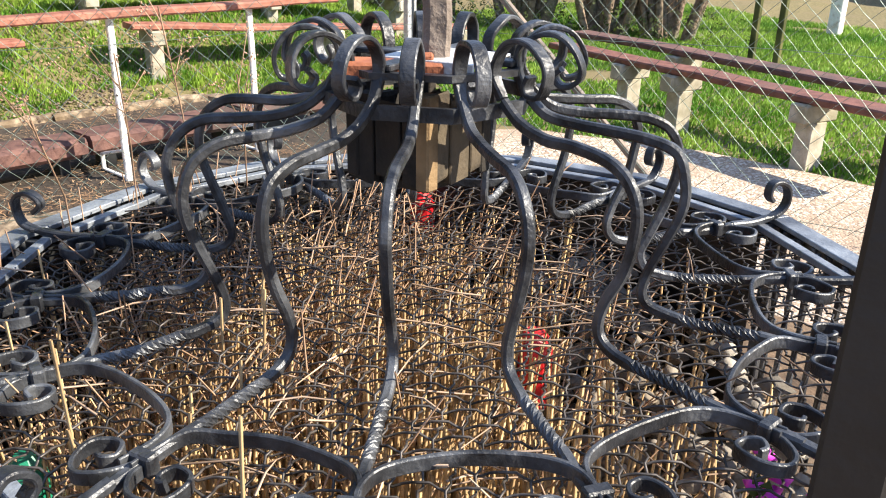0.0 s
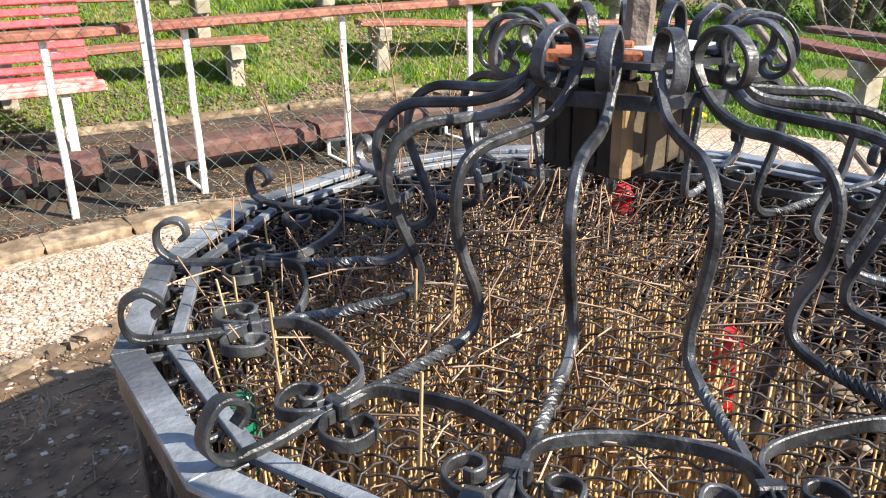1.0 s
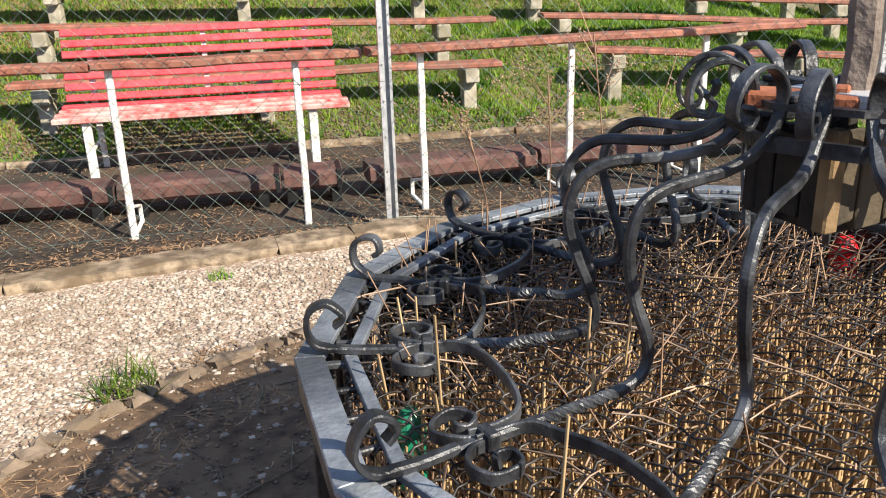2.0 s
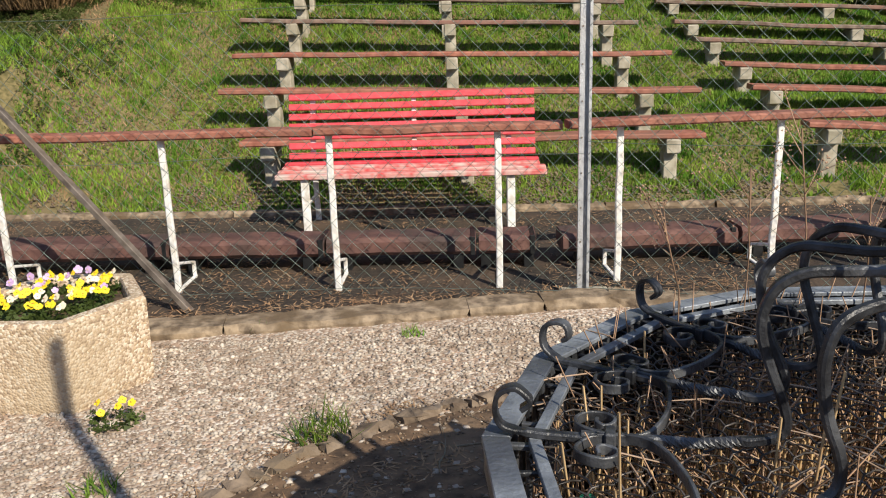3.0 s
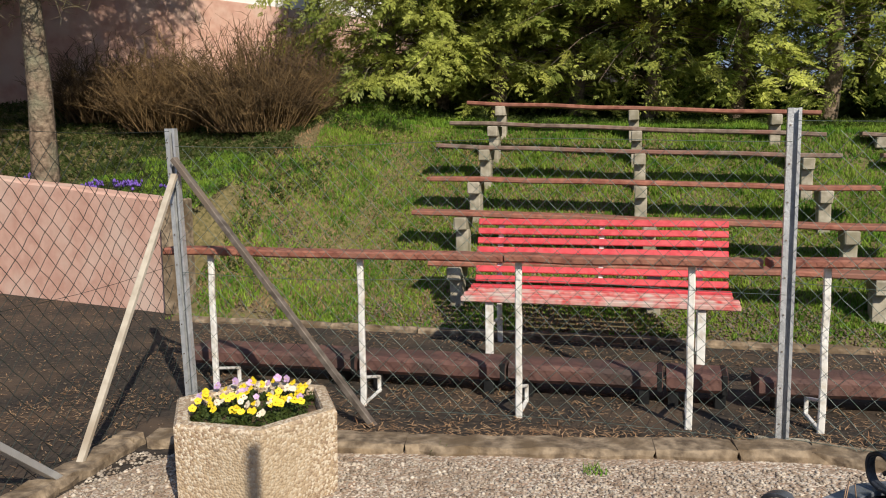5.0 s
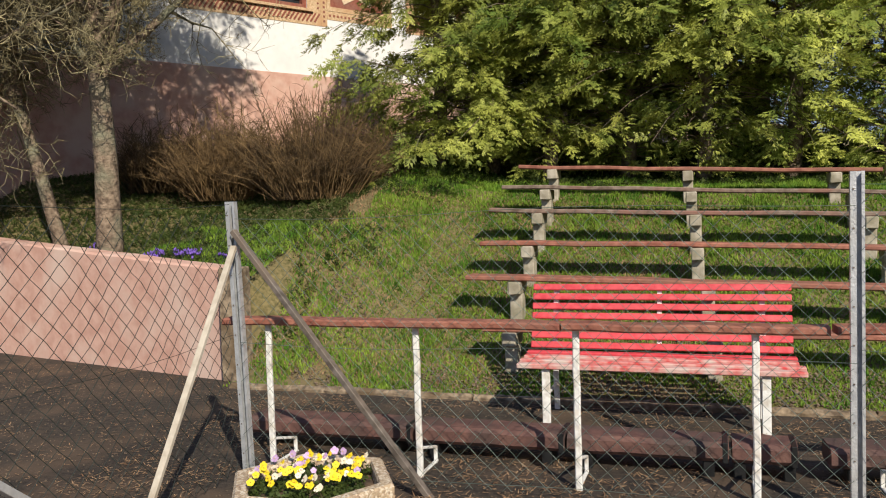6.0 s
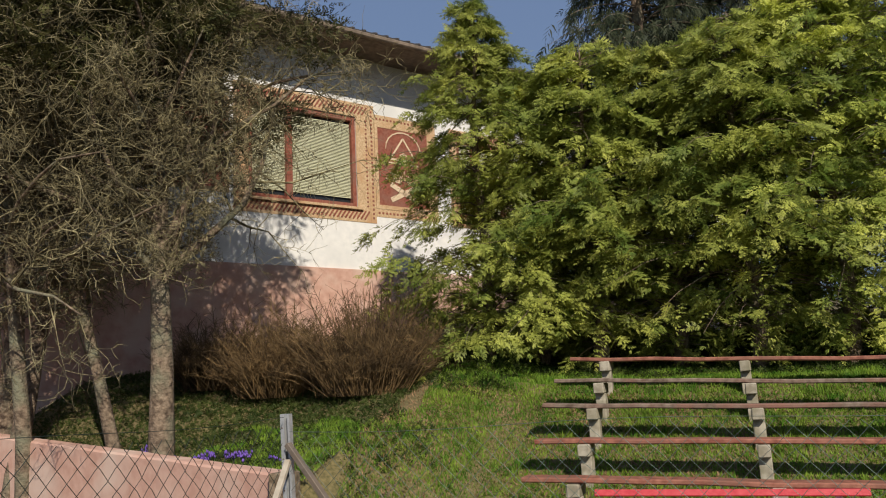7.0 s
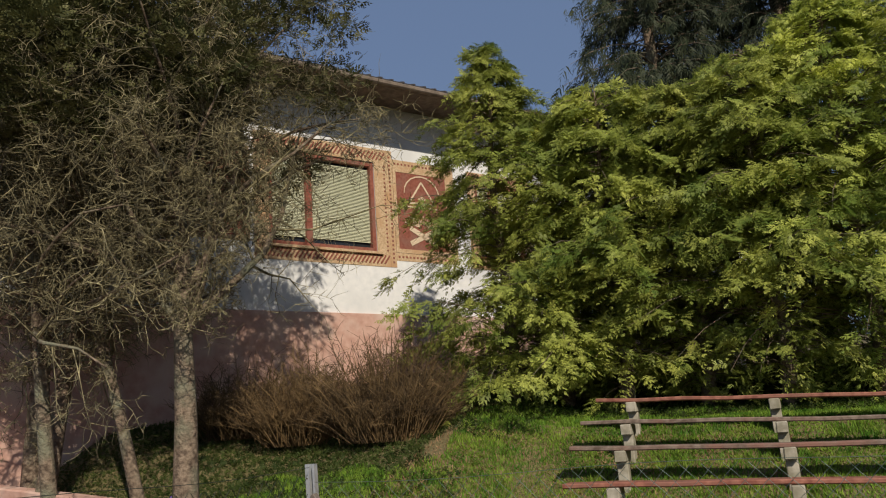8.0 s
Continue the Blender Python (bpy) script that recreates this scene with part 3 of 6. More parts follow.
for k, (x, y, turn, ln) in enumerate(((0.02, 2.0, 0.4, 0.42), (-0.35, 2.1, 0.2, 0.3), (0.1, 2.45, 1.3, 0.35), (-0.1, 2.3, -0.7, 0.28), (0.15, 2.62, 0.5, 0.4), (-0.5, 2.35, 1.0, 0.25), (-0.6, 1.6, 0.1, 0.3), (0.3, 2.75, 2.4, 0.3), (-0.3, 1.5, 2.8, 0.35))):
    fallen_twig(x, y, turn, ln, k)


# tufts on the court
def tuft(x, y, n, r, h, name="grass_tuft"):
    q = np.random.default_rng(int(1000 * abs(x) + y))
    a, d = q.uniform(0, 6.28, n), r * np.sqrt(q.uniform(0, 1, n))
    V, F = blades(q, np.stack([x + d * np.cos(a), y + d * np.sin(a), 0 * a + 0.005], 1), q.uniform(0.4, 1, n) * h, 0.5, 0.0035)
    return tagged(fast(name, V, F, M_BLADE), "tuft of green grass growing at the gravel's edge", "grass", group="tufts on the court")


tuft(-0.33, 2.73, 130, 0.11, 0.13)
tuft(-0.08, 3.71, 45, 0.06, 0.05)
tuft(-0.85, 3.78, 30, 0.05, 0.05)
tuft(-1.0, 2.35, 60, 0.07, 0.08)

# ---- retaining wall ----
def retaining_wall():
    bm = bmesh.new()
    a, b = Vector((-4.11, wall_y(-4.11), 0)), Vector((-15, wall_y(-15), 0))
    n = 30
    d = (b - a) / n
    side = Vector((0.25, 1.0, 0)).normalized() * 0.24
    rows = []
    for i in range(n + 1):
        p = a + d * i
        top = 1.03 + 0.085 * (i / n * 11) * 0.9 + 0.012 * noise.noise((i * 0.9, 0, 0))
        rows.append([bm.verts.new(p + Vector((0, 0, -0.1))), bm.verts.new(p + Vector((0, 0, top - 0.02))), bm.verts.new(p + side * 0.1 + Vector((0, 0, top))), bm.verts.new(p + side + Vector((0, 0, top))), bm.verts.new(p + side + Vector((0, 0, -0.1)))])
    for r, s in zip(rows, rows[1:]):
        for k in range(4):
            bm.faces.new((r[k], s[k], s[k + 1], r[k + 1]))
    bm.faces.new(rows[0])
    bm.faces.new(rows[-1][::-1])
    bmesh.ops.recalc_face_normals(bm, faces=bm.faces)
    tagged(part("wall_retaining", bm, M_PINK), "pale pink plastered retaining wall with stained top", "wall", kind="structure")
    bm = bmesh.new()
    box(bm, (-4.11, 6.5, 0), (-3.93, 6.76, 1.04), 0.012)
    tagged(part("wall_end_pier", bm, M_KERB), "grey mossy concrete pier ending the pink wall", "wall", kind="structure")


retaining_wall()


# ---- rail with planks ----
def rail_post(x, y, back):
    """White steel post with a rear foot and a short brace; back points away from the court."""
    root = tagged(empty("rail_post", Matrix.Translation((x, y, 0))), "white-painted steel rail post with chipped paint and angled foot", "post", group="rail posts along the path")
    back = Vector(back).normalized()
    bm = bmesh.new()
    rr = random.Random(int(x * 100))
    pts = [Vector((rr.uniform(-0.0025, 0.0025), rr.uniform(-0.002, 0.002), 0.86 * i / 8)) for i in range(9)]
    sweep(bm, pts, (1, 0, 0), (0.036, 0.026))
    part("post", bm, M_WHITE, root)
    bm = bmesh.new()
    beam(bm, (0, 0, 0.012), back * 0.3 + Vector((0, 0, 0.012)), 0.022, 0.012, 0.003)
    part("foot", bm, M_WHITE, root)
    bm = bmesh.new()
    beam(bm, Vector((0, 0, 0.17)) + back * 0.01, back * 0.28 + Vector((0, 0, 0.1)), 0.022, 0.016, 0.003)
    part("brace", bm, M_WHITE, root)
    bm = bmesh.new()
    beam(bm, back * 0.28 + Vector((0, 0, 0.0)), back * 0.28 + Vector((0, 0, 0.105)), 0.022, 0.016, 0.003)
    part("strut", bm, M_WHITE, root)
    return root


RAILX = [-2.385, -1.446, -0.545, 0.347]
for x in RAILX:
    rail_post(x, 4.404, (0, 1, 0))
for x, y in ((1.0, 4.487), (1.86, 4.56), (2.72, 4.66)):
    rail_post(x, y, (-0.1, 1, 0))


def plank(name, a, b, w, h, material, label, category, group="", seed=0, bevel=0.006, sag=0.0):
    rr = random.Random(seed)
    a, b = Vector(a), Vector(b)
    bm = bmesh.new()
    n = 9
    pts = [a.lerp(b, i / (n - 1)) + Vector((0, 0, rr.uniform(-0.004, 0.004) - sag * math.sin(math.pi * i / (n - 1)))) for i in range(n)]
    sweep(bm, pts, Vector((0, 0, 1)).cross(b - a), (w, h))
    return tagged(part(name, bm, material), label, category, group=group)


plank("rail_plank", (-2.66, 4.40, 0.885), (-0.62, 4.40, 0.885), 0.13, 0.042, M_BROWN, "weathered red-brown rail plank on white posts", "plank", "rail planks", 1)
plank("rail_plank", (-0.61, 4.40, 0.884), (0.68, 4.405, 0.884), 0.13, 0.042, M_BROWN, "weathered red-brown rail plank on white posts", "plank", "rail planks", 2)
plank("rail_plank", (0.71, 4.43, 0.886), (3.35, 4.72, 0.886), 0.13, 0.042, M_BROWN, "weathered red-brown rail plank on white posts", "plank", "rail planks", 3)

# low beams behind the rail
for i, (ax, ay, bx, by) in enumerate([(-2.75, 4.86, -1.62, 4.87), (-1.6, 4.87, -0.68, 4.87), (-0.66, 4.87, 0.22, 4.87), (0.235, 4.87, 0.57, 4.87), (0.72, 4.88, 1.75, 4.95), (1.77, 4.95, 2.8, 5.05), (2.82, 5.05, 3.6, 5.15)]):
    root = tagged(empty("low_beam", Matrix.Translation((0, 0, 0))), "dark red timber foot beam on short black supports", "beam", group="low beams along the path")
    bm = bmesh.new()
    rr = random.Random(i)
    a, b = Vector((ax, ay, 0.148)), Vector((bx, by, 0.148))
    sweep(bm, [a.lerp(b, k / 6) + Vector((0, rr.uniform(-0.004, 0.004), rr.uniform(-0.003, 0.003))) for k in range(7)], (0, 1, 0), (0.25, 0.108))
    part("timber", bm, M_LOG, root)
    for s in (0.12, 0.88):
        c = a.lerp(b, s)
        bm = bmesh.new()
        box(bm, (c.x - 0.03, c.y - 0.09, -0.01), (c.x + 0.03, c.y + 0.09, 0.1), 0.004)
        part("support", bm, M_BLACK, root)
    c = b
    bm = bmesh.new()
    box(bm, (c.x - 0.035, c.y - 0.127, 0.091), (c.x - 0.005, c.y + 0.127, 0.2045), 0.003)
    part("joint_strap", bm, M_BLACK, root)


# ---- red bench ----
def park_bench(x0, x1, y):
    root = tagged(empty("park_bench", Matrix.Translation(((x0 + x1) / 2, y, 0))), "red slatted park bench with peeling seat and white steel legs", "bench")
    L = (x1 - x0) / 2
    seat = [(0.0, 0.425, M_REDWORN), (0.095, 0.437, M_REDWORN), (0.19, 0.448, M_REDWORN), (0.285, 0.462, M_RED)]
    for i, (dy, z, m) in enumerate(seat):
        bm = bmesh.new()
        ext = 0.035 if i < 2 else 0.0
        box(bm, (-L - ext * 0.3, dy, z - 0.036), (L + ext, dy + 0.075, z), 0.006)
        part("seat_slat", bm, m, root, "red seat slat with paint worn to grey wood" if i < 3 else "")
    for i in range(7):
        s = i / 6
        y0, z0 = 0.375 + 0.135 * s, 0.50 + 0.41 * s
        bm = bmesh.new()
        m = Matrix.Translation((0, y0, z0)) @ Matrix.Rotation(radians(-17), 4, "X")
        box(bm, (-L + 0.02, -0.013, -0.0235), (L - 0.02, 0.013, 0.0235), 0.005, m)
        part("back_slat", bm, M_RED, root)
    for x in (-L + 0.19, L - 0.21):
        bm = bmesh.new()
        box(bm, (x - 0.028, 0.03, 0), (x + 0.028, 0.06, 0.40), 0.004)
        part("leg", bm, M_WHITE, root)
        bm = bmesh.new()
        sweep(bm, spline([(x, 0.46, 0), (x, 0.43, 0.3), (x, 0.42, 0.5), (x, 0.55, 0.92)], 4), (1, 0, 0), (0.04, 0.018))
        part("leg", bm, M_WHITE, root)
        bm = bmesh.new()
        beam(bm, (x, 0.03, 0.385), (x, 0.44, 0.425), 0.04, 0.018, 0.003)
        part("seat_bearer", bm, M_WHITE, root)
        bm = bmesh.new()
        beam(bm, (x, 0.05, 0.2), (x, 0.44, 0.2), 0.02, 0.02, 0.003)
        part("stretcher", bm, M_WHITE, root)
    bm = bmesh.new()
    beam(bm, (0.02, 0.40, 0.5), (0.02, 0.54, 0.92), 0.035, 0.014, 0.003)
    part("back_brace", bm, M_WHITE, root)
    return root


park_bench(-1.16, 0.675, 5.66)


# ---- bank benches ----
def bank_leg(x, y, z, h, turn=0.0):
    """A concrete leg: shaft with a thicker head."""
    bm = bmesh.new()
    m = Matrix.Translation((x, y, z - h)) @ Matrix.Rotation(turn, 4, "Z")
    rr = random.Random(int(x * 77 + y * 13))
    box(bm, (-0.055, -0.07, -0.12), (0.055, 0.07, h - 0.11), 0.008, m)
    box(bm, (-0.058, -0.15, h - 0.115), (0.058, 0.15, h), 0.01, m)
    for v in bm.verts:
        v.co += Vector((rr.uniform(-0.004, 0.004), rr.uniform(-0.004, 0.004), 0))
    return bm


def bank_bench(a, b, z, legs, mat_top, label, group, w=0.24, h=0.42, fall=0.0):
    """A long plank from a to b with its top at z, on concrete legs at the given parts of its length."""
    a, b = Vector((*a, 0)), Vector((*b, 0))
    root = tagged(empty("bank_bench", Matrix.Translation((a.x, a.y, 0))), label, "bench", group=group)
    turn = math.atan2((b - a).y, (b - a).x)
    bm = bmesh.new()
    rr = random.Random(int(z * 100 + a.x * 10))
    n = 9
    sweep(bm, [(b - a) * (k / (n - 1)) + Vector((0, 0, z - fall * k / (n - 1) - 0.02 + rr.uniform(-0.008, 0.008))) for k in range(n)], Vector((0, 0, 1)).cross(b - a), (w, 0.045))
    part("plank", bm, mat_top, root)
    for s in legs:
        p = (b - a) * s
        part("concrete_leg", bank_leg(p.x, p.y, z - fall * s - 0.043, h, turn), M_CONC, root)
    return root


M_DARKPLANK = mat("dark_red_plank", (0.10, 0.035, 0.025), (0.20, 0.08, 0.055), 14, 0.7, c=(0.13, 0.06, 0.045))
M_GREYPLANK = mat("bare_grey_plank", (0.11, 0.075, 0.055), (0.25, 0.19, 0.15), 14, 0.85, c=(0.24, 0.12, 0.09))
# y, then the height and x of each end, and the x of the legs
ROWS = [
    (6.82, 0.52, -1.70, 0.50, 2.05, (-1.47, 0.15, 1.79)),
    (7.47, 0.89, -2.03, 0.79, 2.17, (-1.57, 0.10, 1.70)),
    (8.13, 1.18, -2.07, 1.08, 2.05, (-1.59, 0.01, 1.61)),
    (8.75, 1.50, -2.13, 1.36, 1.85, (-1.61, -0.02, 1.55)),
    (9.30, 1.76, -2.12, 1.57, 1.80, (-1.63, -0.07, 1.50)),
    (9.87, 2.00, -2.05, 1.80, 1.84, (-1.65, -0.12, 1.39)),
]
for k, (y, za, xa, zb, xb, feet) in enumerate(ROWS):
    grey = k in (3, 4)
    bank_bench((xa, y), (xb, y), za, [(x - xa) / (xb - xa) for x in feet], M_GREYPLANK if grey else M_BROWN, ("bare grey" if grey else "red-brown") + " plank bench on concrete legs set in the bank", "plank benches on the bank", h=min(0.42, za - slope(0, y) + 0.1), fall=za - zb)
for y, z, x in ((6.80, 0.56, 2.85), (7.47, 0.81, 2.61), (8.13, 0.97, 2.55), (8.75, 1.18, 2.43), (9.30, 1.35, 2.34), (9.87, 1.57, 2.26)):
    bank_bench((x, y), (x + 3.4, y - 0.25), z, [0.055, 0.54, 0.97], M_BROWN if y < 8.5 else M_GREYPLANK, "plank bench on concrete legs in the second block on the bank", "plank benches on the bank", h=0.46, fall=0.2)
# benches on the level grass beyond the court
bank_bench((5.58, 4.7), (4.93, 1.55), 0.44, [0.27, 0.43, 0.76], M_DARKPLANK, "red-brown plank bench on concrete legs on the lawn", "plank benches on the lawn", 0.22, 0.44)
bank_bench((6.2, 5.0), (5.5, 1.5), 0.46, [0.357, 0.9], M_LOG, "dark brown plank bench on concrete legs on the lawn", "plank benches on the lawn", 0.22, 0.46)


# ---- wire fence ----
def fence_post(x, y, h, name="fence_post", lean=(0, 0)):
    root = tagged(empty(name, Matrix.Translation((x, y, 0))), "galvanised folded-steel fence post with punched holes", "fence post", group="fence posts")
    bm = bmesh.new()
    t = 0.005
    a = (Vector((0, 0, -0.05)), Vector((lean[0], lean[1], h)))
    outline = [(-0.03, 0), (-0.004, 0), (-0.004, t), (-0.025, t), (-0.025, 0.031), (0.026, 0.031), (0.026, t), (0.017, t), (0.017, 0), (0.031, 0), (0.031, 0.036), (-0.03, 0.036)]
    low, high = ([bm.verts.new(e + Vector((x0, y0, 0))) for x0, y0 in outline] for e in a)
    for i in range(12):
        bm.faces.new((low[i], low[(i + 1) % 12], high[(i + 1) % 12], high[i]))
    bm.faces.new(low[::-1])
    bm.faces.new(high)
    part("angle_bar", bm, M_GALV, root)
    for i in range(9):
        z = 0.12 + (h - 0.2) * i / 8
        bm = bmesh.new()
        f = z / h
        bmesh.ops.create_cone(bm, cap_ends=True, segments=8, radius1=0.0045, radius2=0.0045, depth=0.002, matrix=Matrix.Translation((lean[0] * f - 0.017, lean[1] * f - 0.0032, z)) @ Matrix.Rotation(radians(90), 4, "X"))
        part("bolt_hole", bm, M_DULL, root)
    return root


fence_post(0.78, 4.23, 1.64)
fence_post(-2.47, 4.25, 1.6, lean=(-0.05, 0.0))
fence_post(3.2, 3.75, 1.7)
bm = bmesh.new()
box(bm, (0.66, 4.05, 0), (0.92, 4.3, 0.035), 0.012)
tagged(part("post_footing", bm, M_CONC), "orange-stained concrete footing under the fence post", "footing")


def brace(a, b, w, material, label, h=None):
    bm = bmesh.new()
    beam(bm, a, b, w, h or w * 0.5, 0.002)
    return tagged(part("fence_brace", bm, material), label, "brace", group="fence braces")


brace((-2.49, 4.235, 1.43), (-1.262, 4.06, 0.01), 0.04, M_DULL, "dull steel diagonal brace of the corner post", 0.03)
brace((-2.48, 4.22, 1.34), (-2.40, 3.16, -0.01), 0.034, M_PALE, "pale diagonal brace along the side fence", 0.025)
brace((-2.385, 2.1, 0.80), (-2.385, 3.05, 0.02), 0.05, M_GALV, "galvanised brace in the side fence", 0.03)
brace((3.2, 3.73, 1.5), (3.75, 2.35, 0.02), 0.04, M_DULL, "pale diagonal brace of the far corner post", 0.03)


def chain_link(a, b, h, pitch, name, label, wire=M_WIRE, radius=0.00145):
    """Diamond wire netting from a to b: two families of slanted wires with small bends, and line wires."""
    a, b = Vector((*a, 0)), Vector((*b, 0))
    d = b - a
    L = d.length
    d.normalize()
    nrm = Vector((-d.y, d.x, 0))
    rr = random.Random(9)
    lines = []
    k = int((L + h) / pitch)
    for i in range(-int(h / pitch) - 1, k):
        for sgn in (1, -1):
            pts = []
            for j in range(int(2 * h / pitch) + 1):
                z = 0.03 + j * pitch / 2
                s = i * pitch + (z - 0.03) if sgn > 0 else i * pitch + h - (z - 0.03)
                if 0 <= s <= L and z <= h:
                    sway = 0.012 * math.sin(s * 3.1 + z * 2) + 0.006 * math.sin(s * 11)
                    off = 0.0022 * sgn * (1 if j % 2 else -1)
                    pts.append((a + d * (s + rr.uniform(-0.004, 0.004)) + nrm * (sway + off) + Vector((0, 0, z + rr.uniform(-0.003, 0.003) - 0.015 * math.sin(s * 2.4))), radius))
            if len(pts) > 1:
                lines.append(pts)
    for z in (0.06, h * 0.52, h):
        lines.append([(a + d * (L * q / 14) + nrm * 0.012 * math.sin(L * q / 14 * 3.1 + z * 2) + Vector((0, 0, z - (0.015 * math.sin(L * q / 14 * 2.4)))), 0.0017) for q in range(15)])
    V, F = tubes(lines, 3)
    V = np.array(V)
    quad = [f for f in F if len(f) == 4]
    tagged(fast(name, V, quad, wire), label, "fence", kind="stuff")


chain_link((-2.47, 4.22), (0.77, 4.2), 1.5, 0.104, "fence_netting", "green chain-link netting along the path")
chain_link((0.79, 4.2), (3.2, 3.72), 1.58, 0.104, "fence_netting", "green chain-link netting beyond the fence post")
chain_link((3.2, 3.72), (4.3, 0.6), 1.6, 0.104, "fence_netting", "chain-link netting between court and lawn")
chain_link((4.3, 0.6), (4.2, -2.0), 1.6, 0.104, "fence_netting", "chain-link netting at the court's side")
chain_link((-2.45, 0.2), (-2.5, 4.22), 1.58, 0.104, "fence_netting", "loose green chain-link netting of the side fence, coloured dark as backlit", M_BACKLITWIRE, 0.0019)


# ---- planter ----
def planter(cx, cy, R, h, turn):
    root = tagged(empty("planter", Matrix.Translation((cx, cy, 0))), "six-sided washed-concrete planter with pansies", "planter")
    bm = bmesh.new()
    def ringv(r, z):
        return [bm.verts.new((r * math.cos(turn + k * math.pi / 3), r * math.sin(turn + k * math.pi / 3), z)) for k in range(6)]
    rings = [ringv(R * 0.965, 0.0), ringv(R * 0.985, 0.05), ringv(R, h - 0.012), ringv(R - 0.014, h), ringv(R - 0.062, h), ringv(R - 0.07, h - 0.012), ringv(R - 0.08, h - 0.09)]
    for r, s in zip(rings, rings[1:]):
        for k in range(6):
            bm.faces.new((r[k], r[(k + 1) % 6], s[(k + 1) % 6], s[k]))
    bm.faces.new(rings[0][::-1])
    part("tub", bm, M_AGG, root)
    bm = bmesh.new()
    top = [bm.verts.new(((R - 0.076) * math.cos(turn + k * math.pi / 3), (R - 0.076) * math.sin(turn + k * math.pi / 3), h - 0.05)) for k in range(6)]
    mid = bm.verts.new((0, 0, h - 0.015))
    for k in range(6):
        bm.faces.new((top[k], top[(k + 1) % 6], mid))
    part("potting_soil", bm, M_SOIL, root)
    return root


PL = Vector((-1.52, 3.245, 0))
PLH, PLR, PLT = 0.375, 0.385, radians(0)
planter(PL.x, PL.y, PLR, PLH, PLT)


def pansy(p, mats, size, q, tilt):
    """A pansy plant: small leaves, stalk, and a flower with five broad petals and a dark eye."""
    root = tagged(empty("pansy", Matrix.Translation(p)), "pansy with " + mats[1] + " petals and green leaves", "flower", group="pansies")
    P = np.zeros((14, 3)) + q.normal(size=(14, 3)) * [0.014, 0.014, 0.006]
    V, F = sprays(q, P, np.c_[q.normal(size=(14, 2)), q.uniform(0.2, 1.0, 14)], q.uniform(0.03, 0.055, 14), 3, 0.5, 0.1)
    fast("leaves", V, F, M_WEED, root)
    m = Matrix.Translation((0, 0, 0.055 + q.uniform(0, 0.03))) @ Matrix.Rotation(tilt[1], 4, "Z") @ Matrix.Rotation(tilt[0], 4, "X")
    bm = bmesh.new()
    for k in range(5):
        a = k * 2 * math.pi / 5 + 0.3
        c = Vector((math.cos(a), math.sin(a), 0)) * size * 0.5
        r = size * (0.55 if k < 3 else 0.48)
        vs = [bm.verts.new(c + Vector((math.cos(t) * r, math.sin(t) * r, 0.004 * (k % 2) + 0.25 * r * math.cos(t - a) ** 2))) for t in [i * math.pi / 4 for i in range(8)]]
        bm.faces.new(vs)
    bmesh.ops.transform(bm, matrix=m, verts=bm.verts)
    part("petals", bm, mats[0], root)
    bm = bmesh.new()
    bmesh.ops.create_cone(bm, cap_ends=True, segments=6, radius1=size * 0.13, radius2=size * 0.06, depth=0.004, matrix=m @ Matrix.Translation((0, 0, 0.01)))
    part("eye", bm, M_RUST if mats[1] != "lilac" else M_YELLOW, root)


q = np.random.default_rng(21)
KINDS = [(M_YELLOW, "bright yellow"), (M_CREAM, "cream"), (M_LILAC, "lilac")]
for i in range(84):
    a, d = q.uniform(0, 6.28), 0.27 * math.sqrt(q.uniform(0, 1))
    x, y = d * math.cos(a), d * math.sin(a)
    lil = x < 0.08 and y > -0.02
    kind = KINDS[int(q.choice(3, p=[0.25, 0.2, 0.55] if lil else [0.74, 0.19, 0.07]))]
    pansy((PL.x + x, PL.y + y, PLH - 0.035), kind, q.uniform(0.012, 0.020), q, (radians(q.uniform(15, 80)), q.uniform(-0.7, 0.7)))
for x, y in ((-1.20, 2.85), (-1.12, 2.88), (-1.1, 2.80), (-1.16, 2.78), (-1.07, 2.85)):
    pansy((x, y, 0.01), KINDS[0], 0.016, q, (radians(45), q.uniform(-0.8, 0.8)))

# ---- dark post near the well, where the walk begins ----
bm = bmesh.new()
m = Matrix.Translation((0.688, 0.333, 0)) @ Matrix.Rotation(radians(19), 4, "Z")
box(bm, (-0.021, -0.021, -0.03), (0.021, 0.021, 2.7), 0.003, m)
tagged(part("shelter_post", bm, M_BLACK), "smooth black square steel post beside the well", "post")

# ---- the well with its wrought-iron cover ----
NR, A0 = 15, radians(149.9)
UP = Vector((0, 0, 1))


